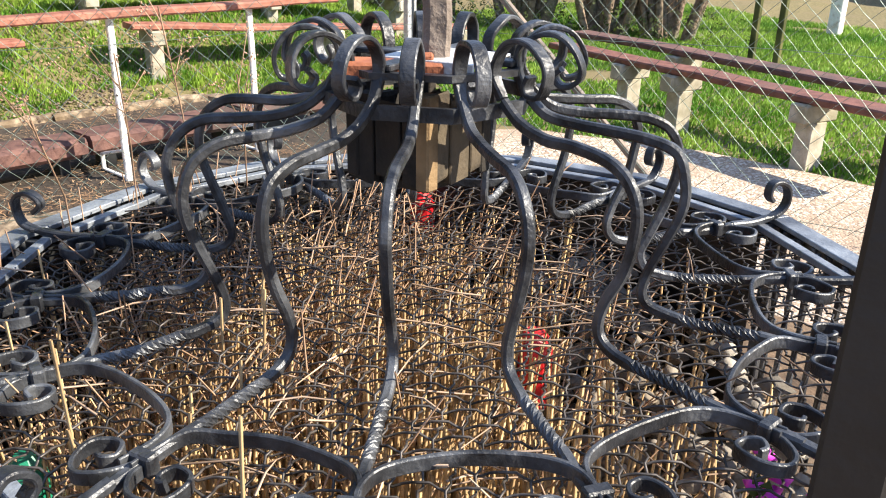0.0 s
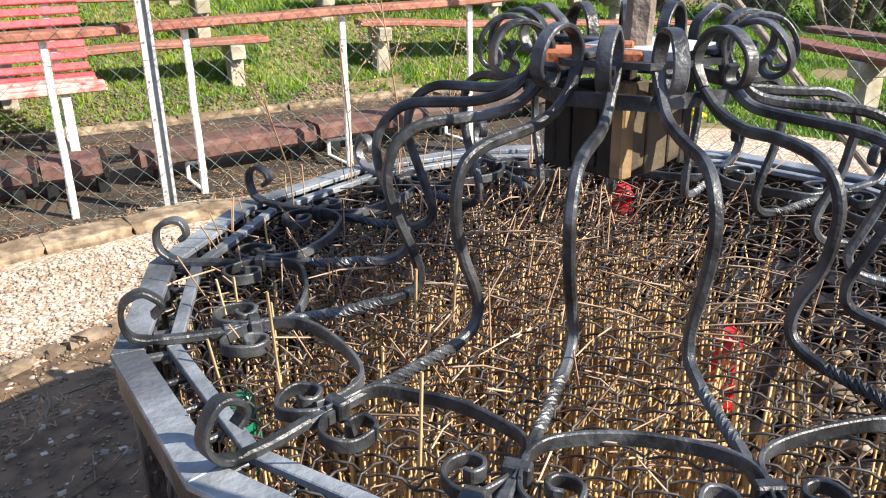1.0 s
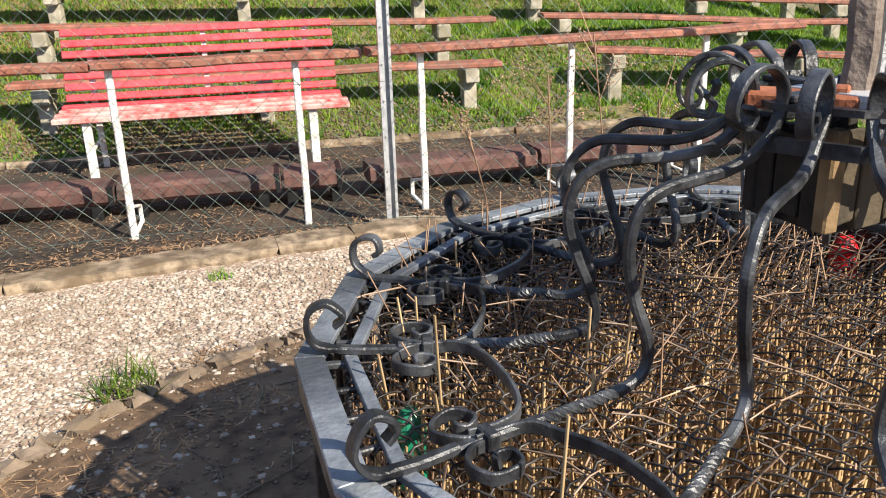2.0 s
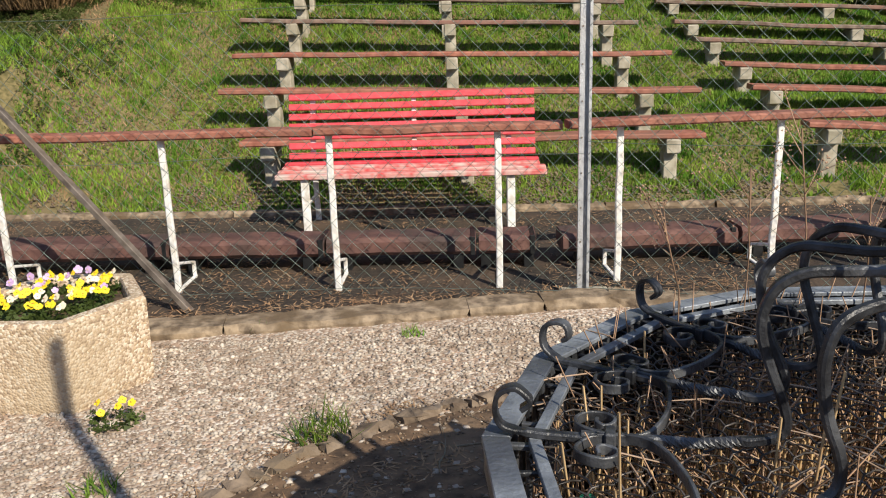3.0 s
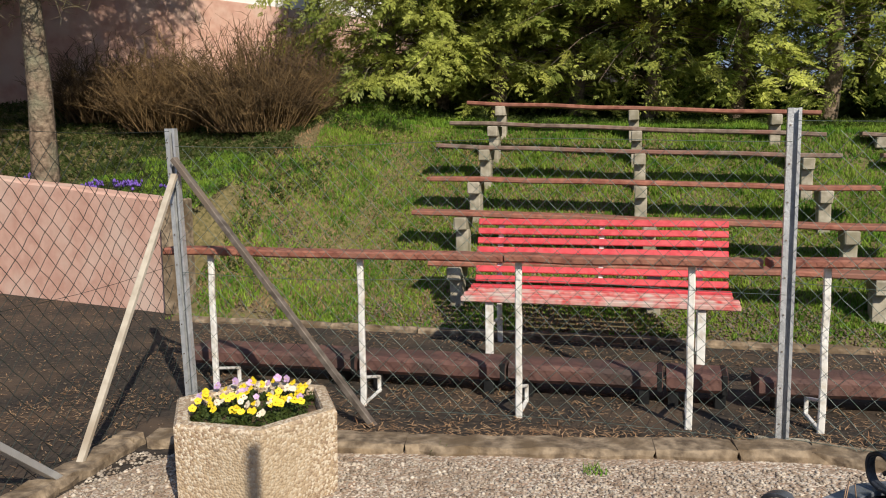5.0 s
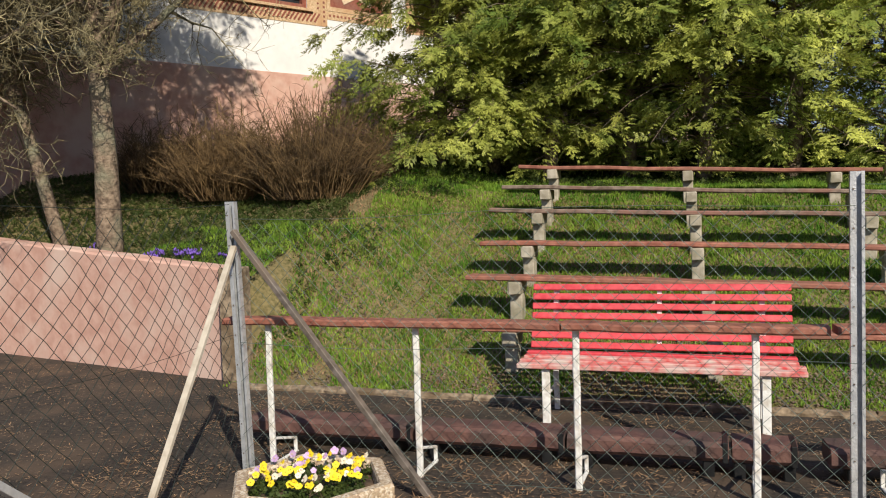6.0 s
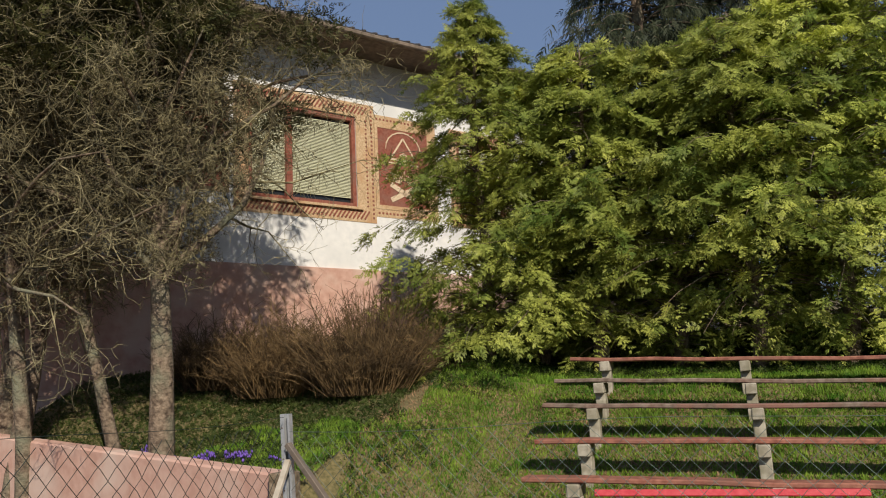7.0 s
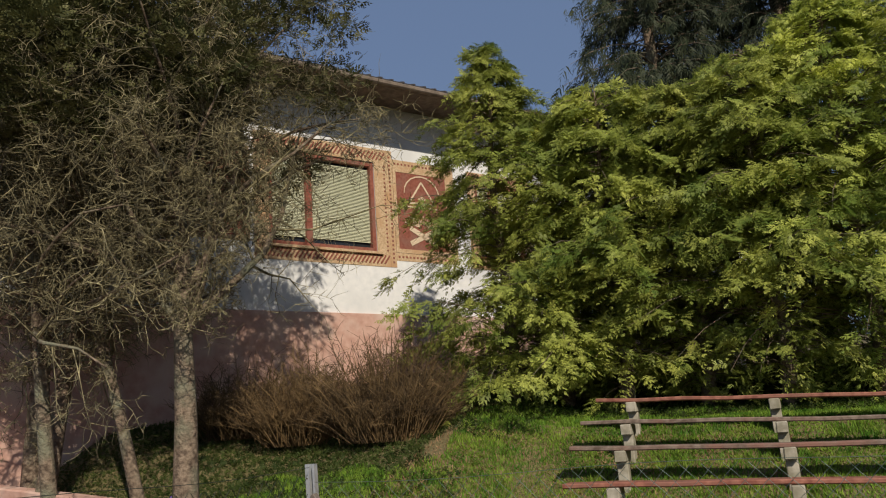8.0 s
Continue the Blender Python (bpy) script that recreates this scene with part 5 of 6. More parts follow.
def house():
    root = tagged(empty("house", HM), "white house with pink plinth, painted window surrounds and tiled roof", "house")
    lo, hi, deep = -6.0, 15.0, 9.0
    def slab(name, a, b, material, parent=root, bevel=0.004, label=""):
        bm = bmesh.new()
        box(bm, a, b, bevel)
        return part(name, bm, material, parent, label)
    slab("plinth", (lo, -0.05, 0.5), (hi, 0.25, 4.0), M_PINK, label="pink plastered plinth")
    # front wall in pieces round the openings
    holes = [(0.80, 3.0, 5.2, 7.0), (5.45, 6.75, 5.2, 6.9)]
    wall = empty("front_wall")
    wall.parent = root
    slab("wall_panel", (lo, 0.0, 4.004), (hi, 0.25, 5.2), M_PLASTER, wall)
    slab("wall_panel", (lo, 0.0, 7.0), (hi, 0.25, 8.30), M_PLASTER, wall)
    x = lo
    for a, b, z0, z1 in holes:
        slab("wall_panel", (x, 0.0, 5.2), (a, 0.25, 7.0), M_PLASTER, wall, 0.0)
        if z1 < 7.0:
            slab("wall_panel", (a, 0.0, z1), (b, 0.25, 7.0), M_PLASTER, wall, 0.0)
        x = b
    slab("wall_panel", (x, 0.0, 5.2), (hi, 0.25, 7.0), M_PLASTER, wall, 0.0)
    slab("side_wall", (lo, 0.25, 0.5), (lo + 0.25, deep, 8.4), M_PLASTER)
    slab("side_wall", (hi - 0.25, 0.25, 0.5), (hi, deep, 8.4), M_PLASTER)
    slab("back_wall", (lo, deep, 0.5), (hi, deep + 0.25, 8.4), M_PLASTER)
    # windows: two lights with slatted blinds
    for a, b, z0, z1 in holes:
        win = empty("window")
        win.parent = root
        for q0, q1 in (((a, 0.02, z0), (a + 0.08, 0.16, z1)), ((b - 0.08, 0.02, z0), (b, 0.16, z1)), ((a + 0.08, 0.02, z1 - 0.09), (b - 0.08, 0.16, z1)), ((a + 0.08, 0.02, z0), (b - 0.08, 0.16, z0 + 0.08)), ((a + (b - a) * 0.36 - 0.05, 0.018, z0 + 0.08), (a + (b - a) * 0.36 + 0.07, 0.158, z1 - 0.09))):
            slab("frame_bar", q0, q1, M_ORNRED, win)
        slab("pane", (a + 0.08, 0.125, z0 + 0.08), (b - 0.08, 0.135, z1 - 0.09), M_GLASS, win)
        bm = bmesh.new()
        n = 52
        for i in range(n):
            z = z1 - 0.16 - (z1 - z0 - 0.36) * i / (n - 1)
            m = Matrix.Translation(((a + b) / 2, 0.095, z)) @ Matrix.Rotation(radians(48), 4, "X")
            box(bm, (-(b - a) / 2 + 0.09, -0.018, -0.0015), ((b - a) / 2 - 0.09, 0.018, 0.0015), 0, m)
        tagged(part("blind", bm, M_BLIND, win, "cream slatted blind, lowered"), kind="stuff")
        slab("sill", (a - 0.1, -0.06, z0 - 0.05), (b + 0.1, 0.02, z0), M_ORN, win)
    # painted surrounds: a raised band with a toothed edge
    def surround(a, b, z0, z1, w):
        sr = empty("painted_surround")
        sr.parent = root
        for q0, q1 in (((a - w, -0.008, z0 - w), (a, 0.0, z1 + w)), ((b, -0.008, z0 - w), (b + w, 0.0, z1 + w)), ((a, -0.008, z1), (b, 0.0, z1 + w)), ((a, -0.008, z0 - w), (b, 0.0, z0))):
            slab("band", q0, q1, M_ORN, sr, 0.0)
        step = 0.085
        for i in range(int((b - a + 2 * w) / step)):
            x = a - w + step * (i + 0.5)
            for z in (z1 + w * 0.5, z0 - w * 0.5):
                bm = bmesh.new()
                m = Matrix.Translation((x, -0.012, z)) @ Matrix.Rotation(radians(35), 4, "Y")
                box(bm, (-0.016, -0.003, -w * 0.36), (0.016, 0.003, w * 0.36), 0, m)
                part("tooth", bm, M_ORNRED, sr)
        for i in range(int((z1 - z0) / step)):
            z = z0 + step * (i + 0.5)
            for x in (a - w * 0.8, b + w * 0.8):
                bm = bmesh.new()
                m = Matrix.Translation((x, -0.012, z)) @ Matrix.Rotation(radians(45), 4, "Y")
                box(bm, (-0.016, -0.003, -0.016), (0.016, 0.003, 0.016), 0, m)
                part("lozenge", bm, M_ORNRED, sr)
    surround(0.80, 3.0, 5.2, 7.0, 0.28)
    surround(5.45, 6.75, 5.2, 6.9, 0.2)
    # painted panels with a triangle, rays and a cross of boards
    def panel(a, b, z0, z1):
        pn = empty("painted_panel")
        pn.parent = root
        slab("field", (a, -0.006, z0), (b, 0.0, z1), M_ORNRED, pn, 0.0)
        w = b - a
        c = (a + b) / 2
        for q0, q1 in (((a, -0.014, z0), (a + 0.07, -0.0065, z1)), ((b - 0.07, -0.014, z0), (b, -0.0065, z1)), ((a + 0.07, -0.014, z1 - 0.08), (b - 0.07, -0.0065, z1)), ((a + 0.07, -0.014, z0), (b - 0.07, -0.0065, z0 + 0.08))):
            slab("border", q0, q1, M_ORN, pn, 0.0)
        def bar(p, q, ww, m=M_ORNPALE):
            bm = bmesh.new()
            beam(bm, (p[0], -0.012, p[1]), (q[0], -0.012, q[1]), 0.009, ww, 0, (0.2, 0, 1))
            part("painted_line", bm, m, pn)
        t, zb, zt = 0.31, z0 + (z1 - z0) * 0.60, z0 + (z1 - z0) * 0.86
        bar((c - t, zb), (c, zt), 0.035)
        bar((c, zt), (c + t, zb), 0.035)
        bar((c - t, zb), (c + t, zb), 0.035)
        bar((c - t * 1.15, zb - 0.08), (c + t * 1.15, zb - 0.08), 0.03)
        bar((c - 0.09, zb + 0.10), (c, zb + 0.145), 0.014)
        bar((c, zb + 0.145), (c + 0.09, zb + 0.10), 0.014)
        bar((c - 0.09, zb + 0.10), (c, zb + 0.065), 0.014)
        bar((c, zb + 0.065), (c + 0.09, zb + 0.10), 0.014)
        bm = bmesh.new()
        bmesh.ops.create_cone(bm, cap_ends=True, segments=10, radius1=0.028, radius2=0.028, depth=0.008, matrix=Matrix.Translation((c, -0.012, zb + 0.103)) @ Matrix.Rotation(radians(90), 4, "X"))
        part("painted_dot", bm, M_ORNPALE, pn)
        for i in range(13):
            x = math.pi * (0.12 + 0.76 * i / 12)
            r = 0.62
            bar((c + 0.1 * math.cos(x), z0 + 0.52 + 0.1 * math.sin(x)), (c + 0.75 * r * math.cos(x), z0 + 0.50 + 0.8 * r * math.sin(x) * 0.7), 0.022, M_ORN if i % 2 else M_ORNPALE)
        bar((c - 0.32, z0 + 0.2), (c + 0.32, z0 + 0.52), 0.1)
        bar((c - 0.32, z0 + 0.52), (c + 0.32, z0 + 0.2), 0.1)
        arc = [(c + 0.42 * math.cos(x), z1 - 0.5 + 0.38 * math.sin(x)) for x in [math.pi * i / 10 for i in range(11)]]
        for p, q_ in zip(arc, arc[1:]):
            bar(p, q_, 0.025)
    panel(3.42, 4.75, 5.22, 6.95)
    for q0, q1 in (((3.284, -0.007, 4.92), (3.416, 0.0, 7.28)), ((3.42, -0.007, 6.954), (4.9, 0.0, 7.12)), ((3.42, -0.007, 5.06), (4.9, 0.0, 5.216)), ((4.754, -0.007, 5.22), (4.9, 0.0, 6.95))):
        slab("painted_band", q0, q1, M_ORN, bevel=0.0)
    for i in range(17):
        for z in (7.037, 5.138):
            slab("painted_square", (3.46 + 0.084 * i, -0.012, z - 0.02), (3.50 + 0.084 * i, -0.0075, z + 0.02), M_ORNRED, bevel=0.0)
    for i in range(26):
        slab("painted_square", (3.33, -0.012, 5.0 + 0.085 * i), (3.37, -0.0075, 5.04 + 0.085 * i), M_ORNRED, bevel=0.0)
    panel(-1.0, 0.44, 5.22, 6.95)
    # roof
    roof = empty("roof")
    roof.parent = root
    slab("soffit", (lo - 0.5, -0.88, 8.19), (hi + 0.5, 0.26, 8.22), M_SOFFIT, roof)
    slab("fascia", (lo - 0.5, -0.92, 8.17), (hi + 0.5, -0.882, 8.27), M_SOFFIT, roof)
    bm = bmesh.new()
    pts = [Vector((lo - 0.5 + i * 1.5, -0.99, 8.21)) for i in range(16)]
    sweep(bm, pts, (0, 1, 0), (0.13, 0.09))
    part("gutter", bm, M_SOFFIT, roof)
    bm = bmesh.new()
    vs = [bm.verts.new(p) for p in ((lo - 0.5, -0.93, 8.28), (hi + 0.5, -0.93, 8.28), (hi + 0.5, 4.5, 10.33), (lo - 0.5, 4.5, 10.33), (hi + 0.5, 9.8, 8.28), (lo - 0.5, 9.8, 8.28))]
    bm.faces.new((vs[0], vs[1], vs[2], vs[3]))
    bm.faces.new((vs[3], vs[2], vs[4], vs[5]))
    bm.faces.new((vs[0], vs[3], vs[5]))
    bm.faces.new((vs[1], vs[4], vs[2]))
    part("roof_deck", bm, M_TILE, roof)
    tile = bmesh.new()
    sweep(tile, [Vector((0, 0, 0)), Vector((0, 0.42, 0.16))], (1, 0, 0), (0.235, 0.022))
    box(tile, (-0.12, -0.01, -0.005), (-0.075, 0.4, 0.035), 0.006, Matrix.Rotation(radians(20.7), 4, "X"))
    me = bpy.data.meshes.new("roof_tile")
    tile.to_mesh(me)
    tile.free()
    me.materials.append(M_TILE)
    for j in range(3):
        for i in range(86):
            ob = new("roof_tile", me)
            ob.parent = roof
            ob.location = (lo - 0.3 + 0.245 * i, -1.0 + 0.36 * j, 8.285 + 0.1358 * j)


house()


# ---- trees ----
def grow(rr, base, d, length, radius, level, spec, out, tips):
    """Adds a wandering tapered branch and its children; spec gives for each level (children, length part, spread, wander, rise)."""
    kids, part_len, spread, wander, rise = spec[level]
    n = 5 if level < 2 else 3
    pts, p, dd = [(base.copy(), radius)], base.copy(), d.normalized()
    dirs = [dd]
    for i in range(n):
        dd = (dd + Vector((rr.gauss(0, wander), rr.gauss(0, wander), rr.gauss(0, wander) + rise))).normalized()
        p = p + dd * (length / n)
        pts.append((p.copy(), radius * (1 - 0.75 * (i + 1) / n)))
        dirs.append(dd)
    out[min(level, len(out) - 1)].append(pts)
    tips.append((p, dd, level))
    if level + 1 < len(spec):
        for k in range(kids):
            s = rr.uniform(0.25 if level else 0.42, 1.0)
            i = min(int(s * n), n - 1)
            q = pts[i][0].lerp(pts[i + 1][0], s * n - i)
            side = dirs[i].orthogonal().normalized()
            side.rotate(Matrix.Rotation(rr.uniform(0, 6.283), 3, dirs[i]))
            nd = (dirs[i] * (1 - spread) + side * spread).normalized()
            grow(rr, q, nd, length * part_len * rr.uniform(0.6, 1.2), max(radius * (1 - 0.75 * s) * 0.55, 0.0046), level + 1, spec, out, tips)


def lined(name, lines, material, parent, sides):
    V, F = tubes(lines, sides)
    return fast(name, V, [f for f in F if len(f) == 4] if sides != 4 else [f for f in F], material, parent)


def bare_tree(x, y, lean, height, radius, spec, seed, label, needles=0, needle_from=3.2, needle_size=0.16, extra=(), needle_mat=None):
    x, y = far(x, y)
    z = bumpy(x, y)
    root = tagged(empty("tree", Matrix.Translation((x, y, z - 0.05))), label, "tree", group="trees by the house")
    rr = random.Random(seed)
    out, tips = [[], [], [], []], []
    grow(rr, Vector((0, 0, 0)), Vector(lean), height, radius, 0, spec, out, tips)
    for h, d, ln, r in extra:
        grow(rr, Vector((0, 0, h)), Vector(d), ln, r, 1, spec, out, tips)
    lined("trunk", out[0], M_BARK, root, 10)
    lined("limb_mass", out[1], M_BARK, root, 6)
    lined("branch_mass", out[2], M_LICHEN, root, 3)
    tagged(lined("twig_mass", out[3], M_LICHEN, root, 3), kind="stuff")
    if needles:
        q = np.random.default_rng(seed)
        ends = [(p, d) for p, d, lv in tips if lv >= 2 and p.z + z > needle_from + 0.9 * noise.noise((p.x * 0.8, p.y * 0.8, p.z * 0.8))]
        per = 80
        pick = q.integers(0, len(ends), needles // per).repeat(per)
        needles = len(pick)
        off = q.normal(size=(needles, 3)) * [0.15, 0.15, 0.08]
        P = np.array([tuple(ends[i][0]) for i in pick]) + off
        D = np.array([tuple(ends[i][1]) for i in pick]) * 0.4 + off * 6 + q.normal(size=(needles, 3)) * 0.35 + [0, 0, 0.15]
        V, F = sprays(q, P, D, q.uniform(0.4, 1.0, needles) * needle_size, 6, 0.2, 0.0)
        tagged(fast("needles", V, F, needle_mat or M_OLIVE, root), kind="stuff")
    return root


def brush(n, h0, h1, l0, l1, seed):
    """Short side limbs all the way up a trunk."""
    rr = random.Random(seed)
    rows = []
    for i in range(n):
        a = rr.uniform(0, 6.283)
        rows.append((rr.uniform(h0, h1), (math.cos(a), math.sin(a), rr.uniform(0.2, 1.1)), rr.uniform(l0, l1), rr.uniform(0.012, 0.024)))
    return tuple(rows)


SPEC = [(22, 0.42, 0.60, 0.035, 0.08), (10, 0.42, 0.6, 0.2, 0.07), (8, 0.5, 0.7, 0.34, 0.03), (5, 0.45, 0.7, 0.4, 0.03), (0, 0, 0, 0.4, 0.0)]
bare_tree(-6.24, 7.97, (0.02, 0.02, 1), 5.4, 0.15, SPEC, 11, "bare lichen-grown tree with crowded twigs before the house", 8000, 6.2, 0.2,
          ((2.0, (0.7, 0.3, 0.85), 2.7, 0.05), (2.15, (0.75, 0.35, 0.75), 3.3, 0.055), (2.5, (0.6, 0.2, 0.9), 3.2, 0.045), (2.0, (-0.7, -0.2, 0.6), 2.4, 0.045), (2.3, (0.8, 0.4, 0.55), 1.6, 0.028), (3.2, (0.8, 0.4, 0.7), 2.8, 0.04), (4.3, (0.8, 0.4, 0.75), 2.6, 0.035), (4.8, (0.7, 0.2, 0.4), 2.2, 0.03)) + brush(32, 2.0, 4.2, 0.8, 1.5, 2), M_PINE)
SPEC2 = [(30, 0.30, 0.72, 0.04, 0.06), (8, 0.5, 0.6, 0.25, 0.0), (6, 0.45, 0.7, 0.3, 0.0), (3, 0.55, 0.7, 0.3, 0.0), (0, 0, 0, 0.35, 0.0)]
bare_tree(-7.16, 8.3, (-0.30, 0.02, 1), 6.0, 0.085, [(30, 0.30, 0.72, 0.05, 0.3)] + SPEC2[1:], 5, "slender crooked tree with bent trunk and pine tufts", 4000, 5.6, 0.2, brush(16, 2.5, 4.8, 0.6, 1.2, 3), M_PINE)
bare_tree(-8.45, 7.95, (0.02, 0.0, 1), 7.6, 0.14, SPEC2, 8, "tall dark pine with bare lower twigs", 9000, 5.4, 0.22, brush(18, 2.7, 5.2, 0.6, 1.3, 4), M_PINE)
bare_tree(-8.05, 7.85, (0.03, 0.02, 1), 7.0, 0.11, SPEC2, 19, "second dark pine growing close to the first", 8000, 5.6, 0.22, brush(16, 2.7, 5.2, 0.6, 1.3, 5), M_PINE)
bare_tree(-9.2, 8.6, (0.0, 0.02, 1), 8.0, 0.15, SPEC2, 23, "old dark pine in the shade of the terrace", 13000, 4.6, 0.24, (), M_PINE)


def dome_shrub(x, y, R, H, n, seed, label):
    x, y = far(x, y)
    z = bumpy(x, y)
    root = tagged(empty("shrub", Matrix.Translation((x, y, z - 0.03))), label, "shrub", group="brown shrubs by the house")
    rr = random.Random(seed)
    stems, twigs = [], []
    for i in range(n):
        a, s = rr.uniform(0, 6.283), math.sqrt(rr.random())
        b = Vector((math.cos(a) * s * R * 0.5 + rr.gauss(0, 0.08), math.sin(a) * s * R * 0.5 + rr.gauss(0, 0.08), 0))
        hh = H * (1.0 - 0.45 * s * s) * rr.uniform(0.35, 1.0) * (1.3 if i % 9 == 0 else 1.0)
        t = Vector((math.cos(a) * s * R * 1.1 + rr.gauss(0, 0.13), math.sin(a) * s * R * 1.1 + rr.gauss(0, 0.13), hh))
        m = b.lerp(t, 0.5) + Vector((rr.gauss(0, 0.05), rr.gauss(0, 0.05), 0.08))
        stems.append([(b, 0.006), (m, 0.005), (t, 0.003)])
        for k in range(9):
            f = rr.uniform(0.3, 0.98)
            p = b.lerp(m, f * 2) if f < 0.5 else m.lerp(t, f * 2 - 1)
            e = p + Vector((rr.gauss(0, 0.11), rr.gauss(0, 0.11), rr.uniform(-0.02, 0.22)))
            twigs.append([(p, 0.0036), (p.lerp(e, 0.5) + Vector((rr.gauss(0, 0.02), 0, 0.02)), 0.003), (e, 0.0016)])
    lined("stem_mass", stems, M_SHRUB, root, 3)
    tagged(lined("twig_mass", twigs, M_SHRUB, root, 3), kind="stuff")


dome_shrub(-4.55, 9.9, 1.0, 1.45, 560, 1, "rounded leafless brown shrub on the terrace")
dome_shrub(-6.1, 10.3, 0.95, 1.25, 480, 2, "wide leafless brown shrub before the pink plinth")
dome_shrub(-7.1, 10.3, 0.8, 1.1, 300, 3, "small leafless shrub in the shade by the house")


def fronds(q, P, D, L, face):
    """Thuja fronds: flat fans, each a stalk with side sprays in one plane."""
    D = unit(D)
    N = unit(unit(face) * 0.75 + q.normal(size=P.shape) * 0.5 + [0.0, 0.0, 0.2])
    S = unit(np.cross(D, N))
    VV, k = [], 6
    for j in range(k):
        s = j / (k - 1)
        sign = 1 if j % 2 else -1
        base = P + D * (L * s * 0.8)[:, None] - np.array([0, 0, 1]) * (L * 0.22 * s * s)[:, None]
        ang = 0.0 if j == k - 1 else sign * 0.85
        dd = D * math.cos(ang) + S * math.sin(ang) + q.normal(size=P.shape) * 0.13 - [0, 0, 0.12 * s]
        V, F = sprays(q, base, dd, L * (0.55 - 0.28 * s) * q.uniform(0.75, 1.2, len(P)), 7, 0.21, 0.12, N)
        VV.append(V)
    V = np.concatenate(VV)
    return V, np.arange(len(V)).reshape(-1, 3)


def thuja(x, y, H, R, boughs, per, seed, label, taper=0.7, low=0.3):
    """A thuja: trunk, a bare hollow base, and separate boughs, each with side twigs that carry flat hanging sprays."""
    x, y = far(x, y)
    z = bumpy(x, y)
    root = tagged(empty("thuja_tree", Matrix.Translation((x, y, z - 0.05))), label, "conifer", group="thuja hedge")
    q = np.random.default_rng(seed)
    lined("trunk", [[(Vector((0.05 * math.sin(i), 0.04 * math.cos(i * 2), H * i / 8)), 0.11 * (1 - i / 8.6)) for i in range(9)]], M_BARK, root, 8)
    lines, P, D, S, face = [], [], [], [], []
    for b in range(boughs):
        f = q.uniform(0.03, 1.0) ** 0.9
        a = q.uniform(0, 2 * np.pi)
        prof = (1 - f) ** taper * 1.2 + 0.07 if f > low else 0.15 + (0.9 / low) * f
        ln = R * prof * q.uniform(0.5, 1.4)
        out = np.array([np.cos(a), np.sin(a), 0])
        side = np.array([-np.sin(a), np.cos(a), 0])
        rise = q.uniform(0.1, 0.8)
        bend = q.normal() * 0.15
        pts = np.array([[0, 0, H * f] + (out + side * bend * s) * ln * s + np.array([0, 0, ln * (rise * s - 0.55 * s * s)]) for s in np.linspace(0, 1, 5)])
        lines.append([(Vector(p), 0.014 * (1 - 0.85 * i / 4)) for i, p in enumerate(pts)])
        s = 1.0 - 0.5 * q.uniform(0, 1, per) ** 1.3
        seg = np.minimum((s * 4).astype(int), 3)
        t = s * 4 - seg
        base = pts[seg] * (1 - t)[:, None] + pts[seg + 1] * t[:, None]
        off = q.uniform(-1, 1, per) * (1.15 - s) * 0.55 * min(ln, 1.2)
        if f < 0.3 < low + 0.1:
            keep = slice(0, max(3, per // 4))
            base, off, s = base[keep], off[keep], s[keep]
        count = len(base)
        P.append(base + side * off[:, None] + np.c_[np.zeros((count, 2)), -0.35 * np.abs(off)] + q.normal(size=(count, 3)) * 0.025)
        D.append(out * 0.75 + side * (np.sign(off) * 0.5)[:, None] + q.normal(size=(count, 3)) * 0.22 + [0, 0, -0.35])
        face.append(np.tile(out * 0.6 + [0, 0, 0.6], (count, 1)))
        S.append(q.uniform(0.17, 0.38, count) * (0.75 + 0.3 * (1 - f)))
    tagged(lined("bough_mass", lines, M_BARK, root, 3), kind="stuff")
    V, F = fronds(q, np.concatenate(P), np.concatenate(D), np.concatenate(S), np.concatenate(face))
    tagged(fast("foliage", V, F, M_THUJA, root), kind="stuff")
    return root


HEDGE = [(-3.3, 11.4, 5.4, 1.45), (-2.65, 11.9, 4.4, 1.5), (-1.75, 11.5, 4.8, 1.35), (-0.7, 11.7, 4.6, 1.4), (0.3, 11.4, 4.9, 1.5), (1.4, 11.6, 5.5, 1.5), (2.5, 11.4, 5.6, 1.4), (3.6, 11.5, 5.0, 1.2), (4.7, 11.2, 4.6, 1.2), (5.8, 10.8, 4.6, 1.2), (6.9, 10.3, 4.4, 1.2), (-1.2, 13.0, 4.3, 1.5), (0.2, 13.0, 4.3, 1.6), (1.7, 13.1, 4.8, 1.6), (3.2, 13.0, 4.8, 1.6), (4.8, 12.7, 4.2, 1.5), (6.4, 12.0, 4.2, 1.5)]
for i, (x, y, H, R) in enumerate(HEDGE):
    near = i < 6
    airy = i < 2
    thuja(x, y, H, R, (190, 180)[i] if airy else 230 if near else 170, 18 if airy else 23 if near else 9, 40 + i, "airy young thuja with open yellow-green fronds" if i == 0 else "dense yellow-green thuja with flat fronds and bare hollow base", (0.8, 0.75)[i] if airy else 0.5, 0.14 if i > 10 or airy else 0.3)


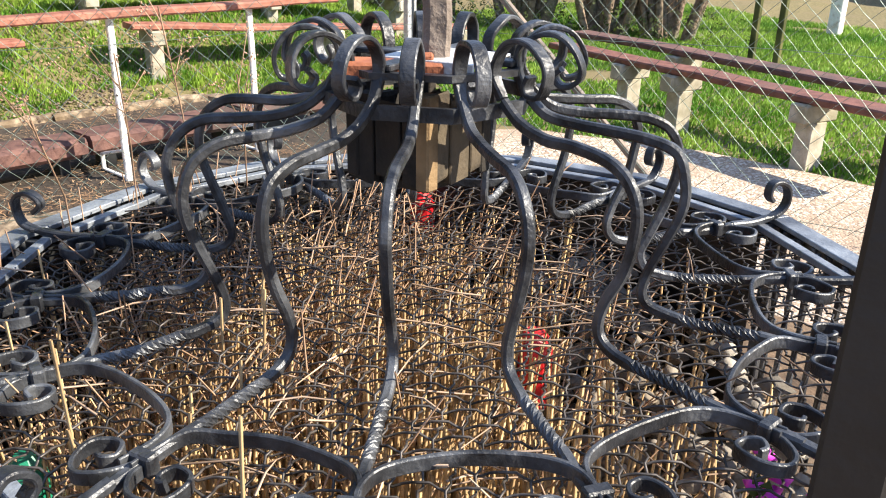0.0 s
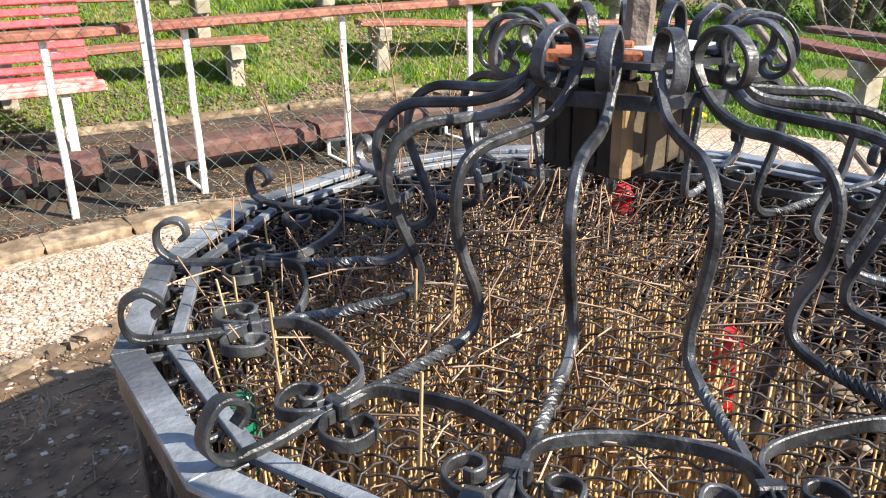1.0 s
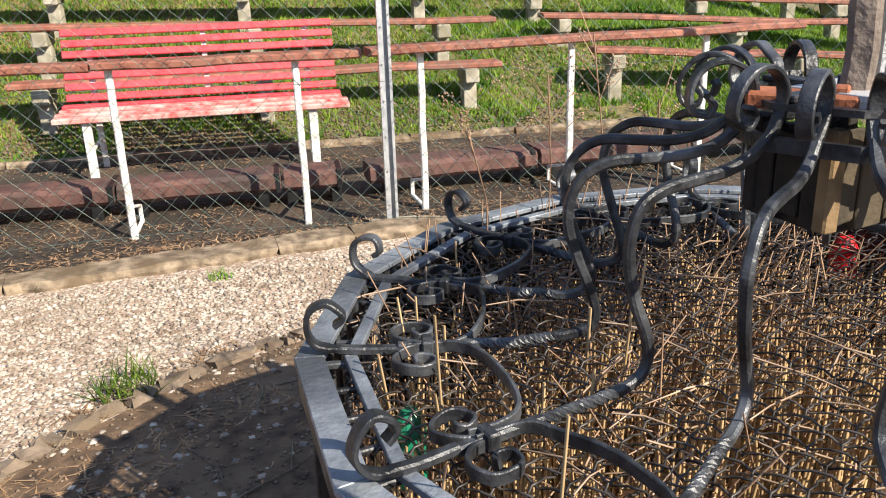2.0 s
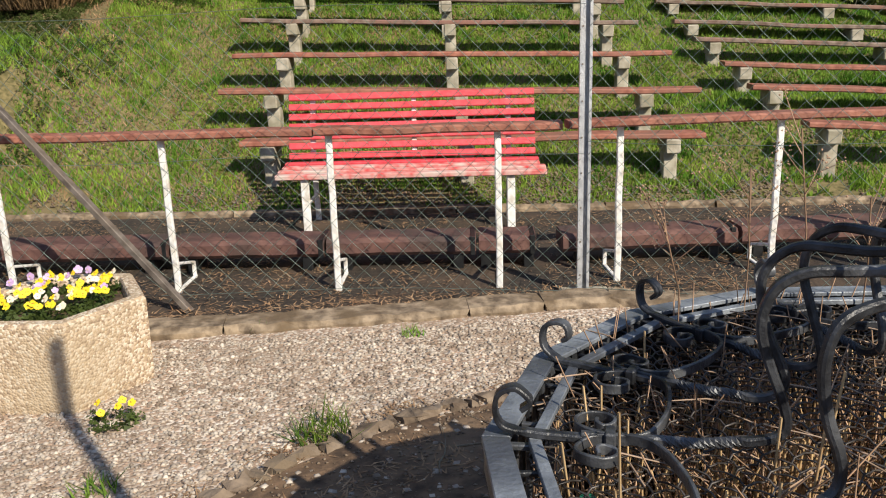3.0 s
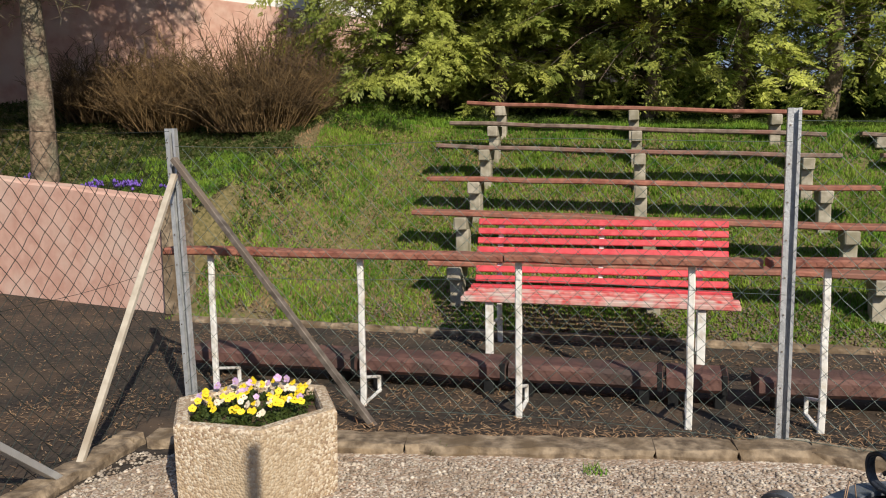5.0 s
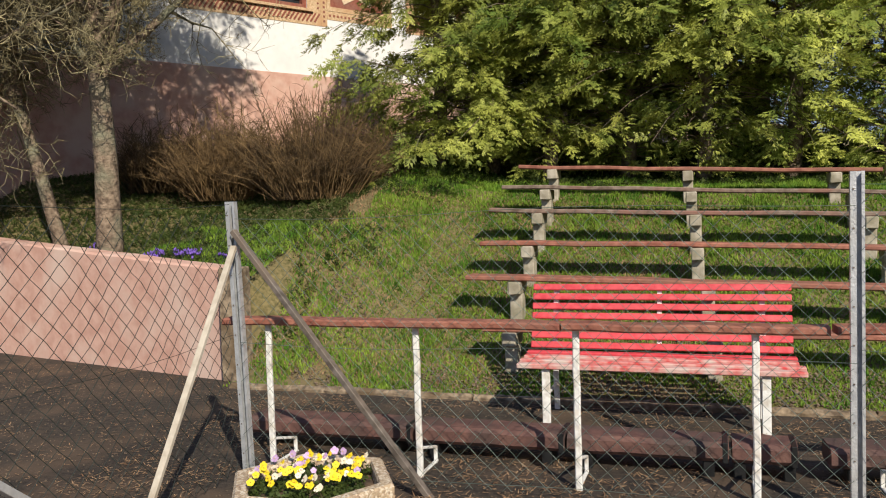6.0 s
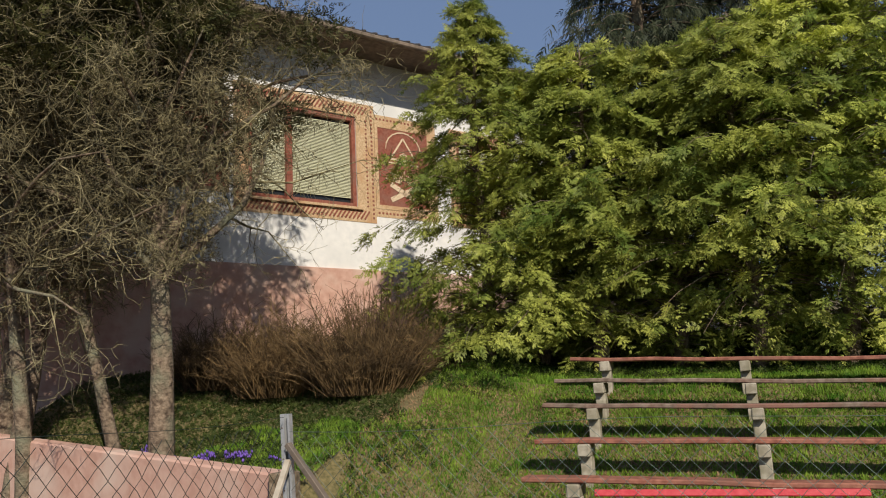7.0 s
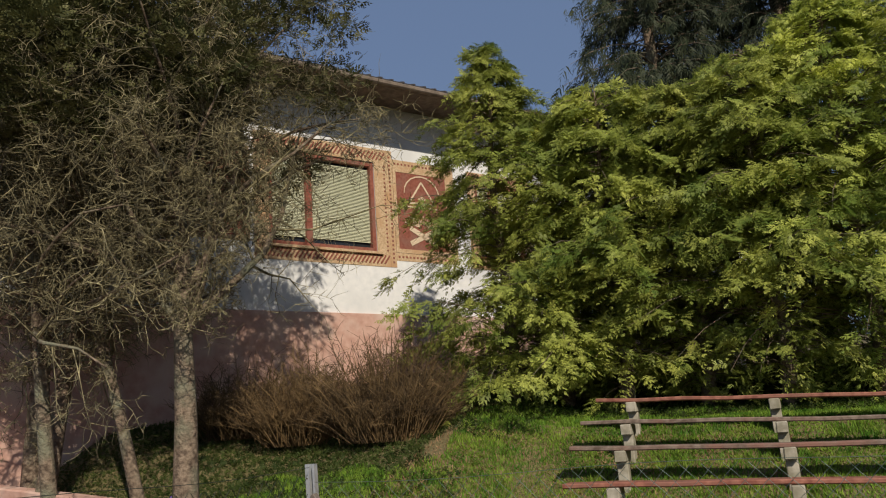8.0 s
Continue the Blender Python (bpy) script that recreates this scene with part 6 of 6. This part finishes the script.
def spruce(x, y, H, R, seed, label):
    x, y = far(x, y)
    z = bumpy(x, y)
    root = tagged(empty("spruce_tree", Matrix.Translation((x, y, z - 0.05))), label, "conifer", group="dark conifers behind the hedge")
    q = np.random.default_rng(seed)
    lined("trunk", [[(Vector((0.1 * math.sin(i * 0.7), 0.08 * math.cos(i), H * i / 9)), 0.22 * (1 - i / 10)) for i in range(10)]], M_BARK, root, 9)
    lines, P, D, S = [], [], [], []
    for b in range(380):
        f = q.uniform(0.32, 1.0)
        a = q.uniform(0, 2 * np.pi)
        ln = R * (1.15 - f) * q.uniform(0.6, 1.3) + 0.2
        out = np.array([np.cos(a), np.sin(a), 0])
        pts = np.array([[0, 0, H * f] + out * ln * s + np.array([0, 0, ln * (0.15 * s - 0.45 * s * s)]) for s in np.linspace(0, 1, 5)])
        lines.append([(Vector(p), 0.022 * (1 - 0.85 * i / 4)) for i, p in enumerate(pts)])
        m = 45
        s = q.uniform(0.25, 1.0, m)
        seg = np.minimum((s * 4).astype(int), 3)
        t = s * 4 - seg
        P.append(pts[seg] * (1 - t)[:, None] + pts[seg + 1] * t[:, None] + q.normal(size=(m, 3)) * 0.07)
        D.append(out * 0.35 + q.normal(size=(m, 3)) * 0.3 + [0, 0, -0.9])
        S.append(q.uniform(0.16, 0.38, m))
    tagged(lined("bough_mass", lines, M_BARK, root, 3), kind="stuff")
    V, F = sprays(q, np.concatenate(P), np.concatenate(D), np.concatenate(S), 7, 0.07, 0.3)
    tagged(fast("needles", V, F, M_SPRUCE, root), kind="stuff")


spruce(-1.05, 15.2, 11.5, 2.6, 3, "tall dark conifer with hanging branches behind the hedge")
spruce(1.3, 15.8, 12.0, 2.8, 4, "tall dark conifer with reddish trunk behind the hedge")
spruce(4.6, 15.0, 11.0, 2.8, 6, "dark conifer behind the far end of the hedge")

# violet flowers along the wall's top
for i in range(26):
    x = -4.5 - 2.3 * random.random()
    y = wall_y(x) + 0.38 + 0.35 * random.random()
    root = tagged(empty("grape_hyacinth", Matrix.Translation((x, y, bumpy(x, y) - 0.015))), "small violet spring flowers above the pink wall", "flower", group="violet flowers")
    qq = np.random.default_rng(i)
    P = np.c_[qq.normal(size=(9, 2)) * 0.035, qq.uniform(0.05, 0.11, 9)]
    V, F = lumps(qq, P, np.full(9, 0.014), 1.6)
    tagged(fast("bloom_cluster", V, F, M_VIOLET, root), kind="stuff")
    V, F = blades(qq, np.c_[qq.normal(size=(14, 2)) * 0.04, np.zeros(14)], qq.uniform(0.05, 0.1, 14), 0.5, 0.004)
    fast("leaves", V, F, M_WEED, root)


# ---- beyond the lawn ----
def stem_bush(x, y, n, H, R, seed):
    root = tagged(empty("bush", Matrix.Translation((x, y, bumpy(x, y) - 0.03))), "many-stemmed leafless bush at the lawn's edge", "bush", group="bushes beyond the lawn")
    rr = random.Random(seed)
    stems, twigs = [], []
    for i in range(n):
        a, s = rr.uniform(0, 6.283), rr.random()
        b = Vector((math.cos(a) * s * R * 0.4, math.sin(a) * s * R * 0.4, 0))
        t = Vector((math.cos(a) * s * R * 1.3, math.sin(a) * s * R * 1.3, H * rr.uniform(0.7, 1)))
        m = b.lerp(t, 0.5) + Vector((rr.gauss(0, 0.08), rr.gauss(0, 0.08), 0.1))
        stems.append([(b, rr.uniform(0.03, 0.075)), (m, 0.035), (t, 0.008)])
        for k in range(8):
            p = b.lerp(m, rr.uniform(0.3, 1)) if k % 2 else m.lerp(t, rr.random())
            twigs.append([(p, 0.006), (p + Vector((rr.gauss(0, 0.25), rr.gauss(0, 0.25), rr.uniform(0.1, 0.6))), 0.002)])
    lined("stem_mass", stems, M_BARK, root, 5)
    lined("twig_mass", twigs, M_TWIG, root, 3)
    q = np.random.default_rng(seed)
    P = q.normal(size=(260, 3)) * [R * 0.6, R * 0.6, 0.15] + [0, 0, 0.15]
    V, F = sprays(q, P, q.normal(size=(260, 3)) + [0, 0, 0.5], q.uniform(0.06, 0.14, 260), 4, 0.3, 0.1)
    fast("leaves", V, F, M_WEED, root)


for i, (x, y) in enumerate(((8.3, 7.6), (9.0, 6.9), (9.6, 6.3), (7.6, 8.4), (6.9, 9.0))):
    stem_bush(x, y, 26, 2.4, 0.8, i)
for x, y in ((8.12, 4.34), (8.17, 4.10)):
    bm = bmesh.new()
    box(bm, (x - 0.03, y - 0.03, -0.05), (x + 0.03, y + 0.03, 2.6), 0.006)
    tagged(part("green_post", bm, M_PINE), "dark green steel post on the lawn", "post", group="green posts")
bm = bmesh.new()
box(bm, (11.82, 5.1, -0.05), (11.98, 5.26, 2.2), 0.01)
tagged(part("white_post", bm, M_WHITE), "white concrete post standing on the lawn", "post")
bm = bmesh.new()
for i in range(60):
    x, y = 24 + 4 * math.sin(i * 1.7), -18 + i * 0.9
    bmesh.ops.create_icosphere(bm, subdivisions=2, radius=1.6 + 0.6 * math.sin(i * 2.3), matrix=Matrix.Translation((x, y, 0.7)))
for v in bm.verts:
    v.co += Vector((noise.noise(v.co * 1.2), noise.noise(v.co * 1.2 + Vector((9, 0, 0))), noise.noise(v.co * 1.2 + Vector((0, 9, 0))))) * 0.7
tagged(part("far_thicket", bm, M_TWIG), "brown leafless thicket far beyond the lawn", "thicket", kind="stuff")
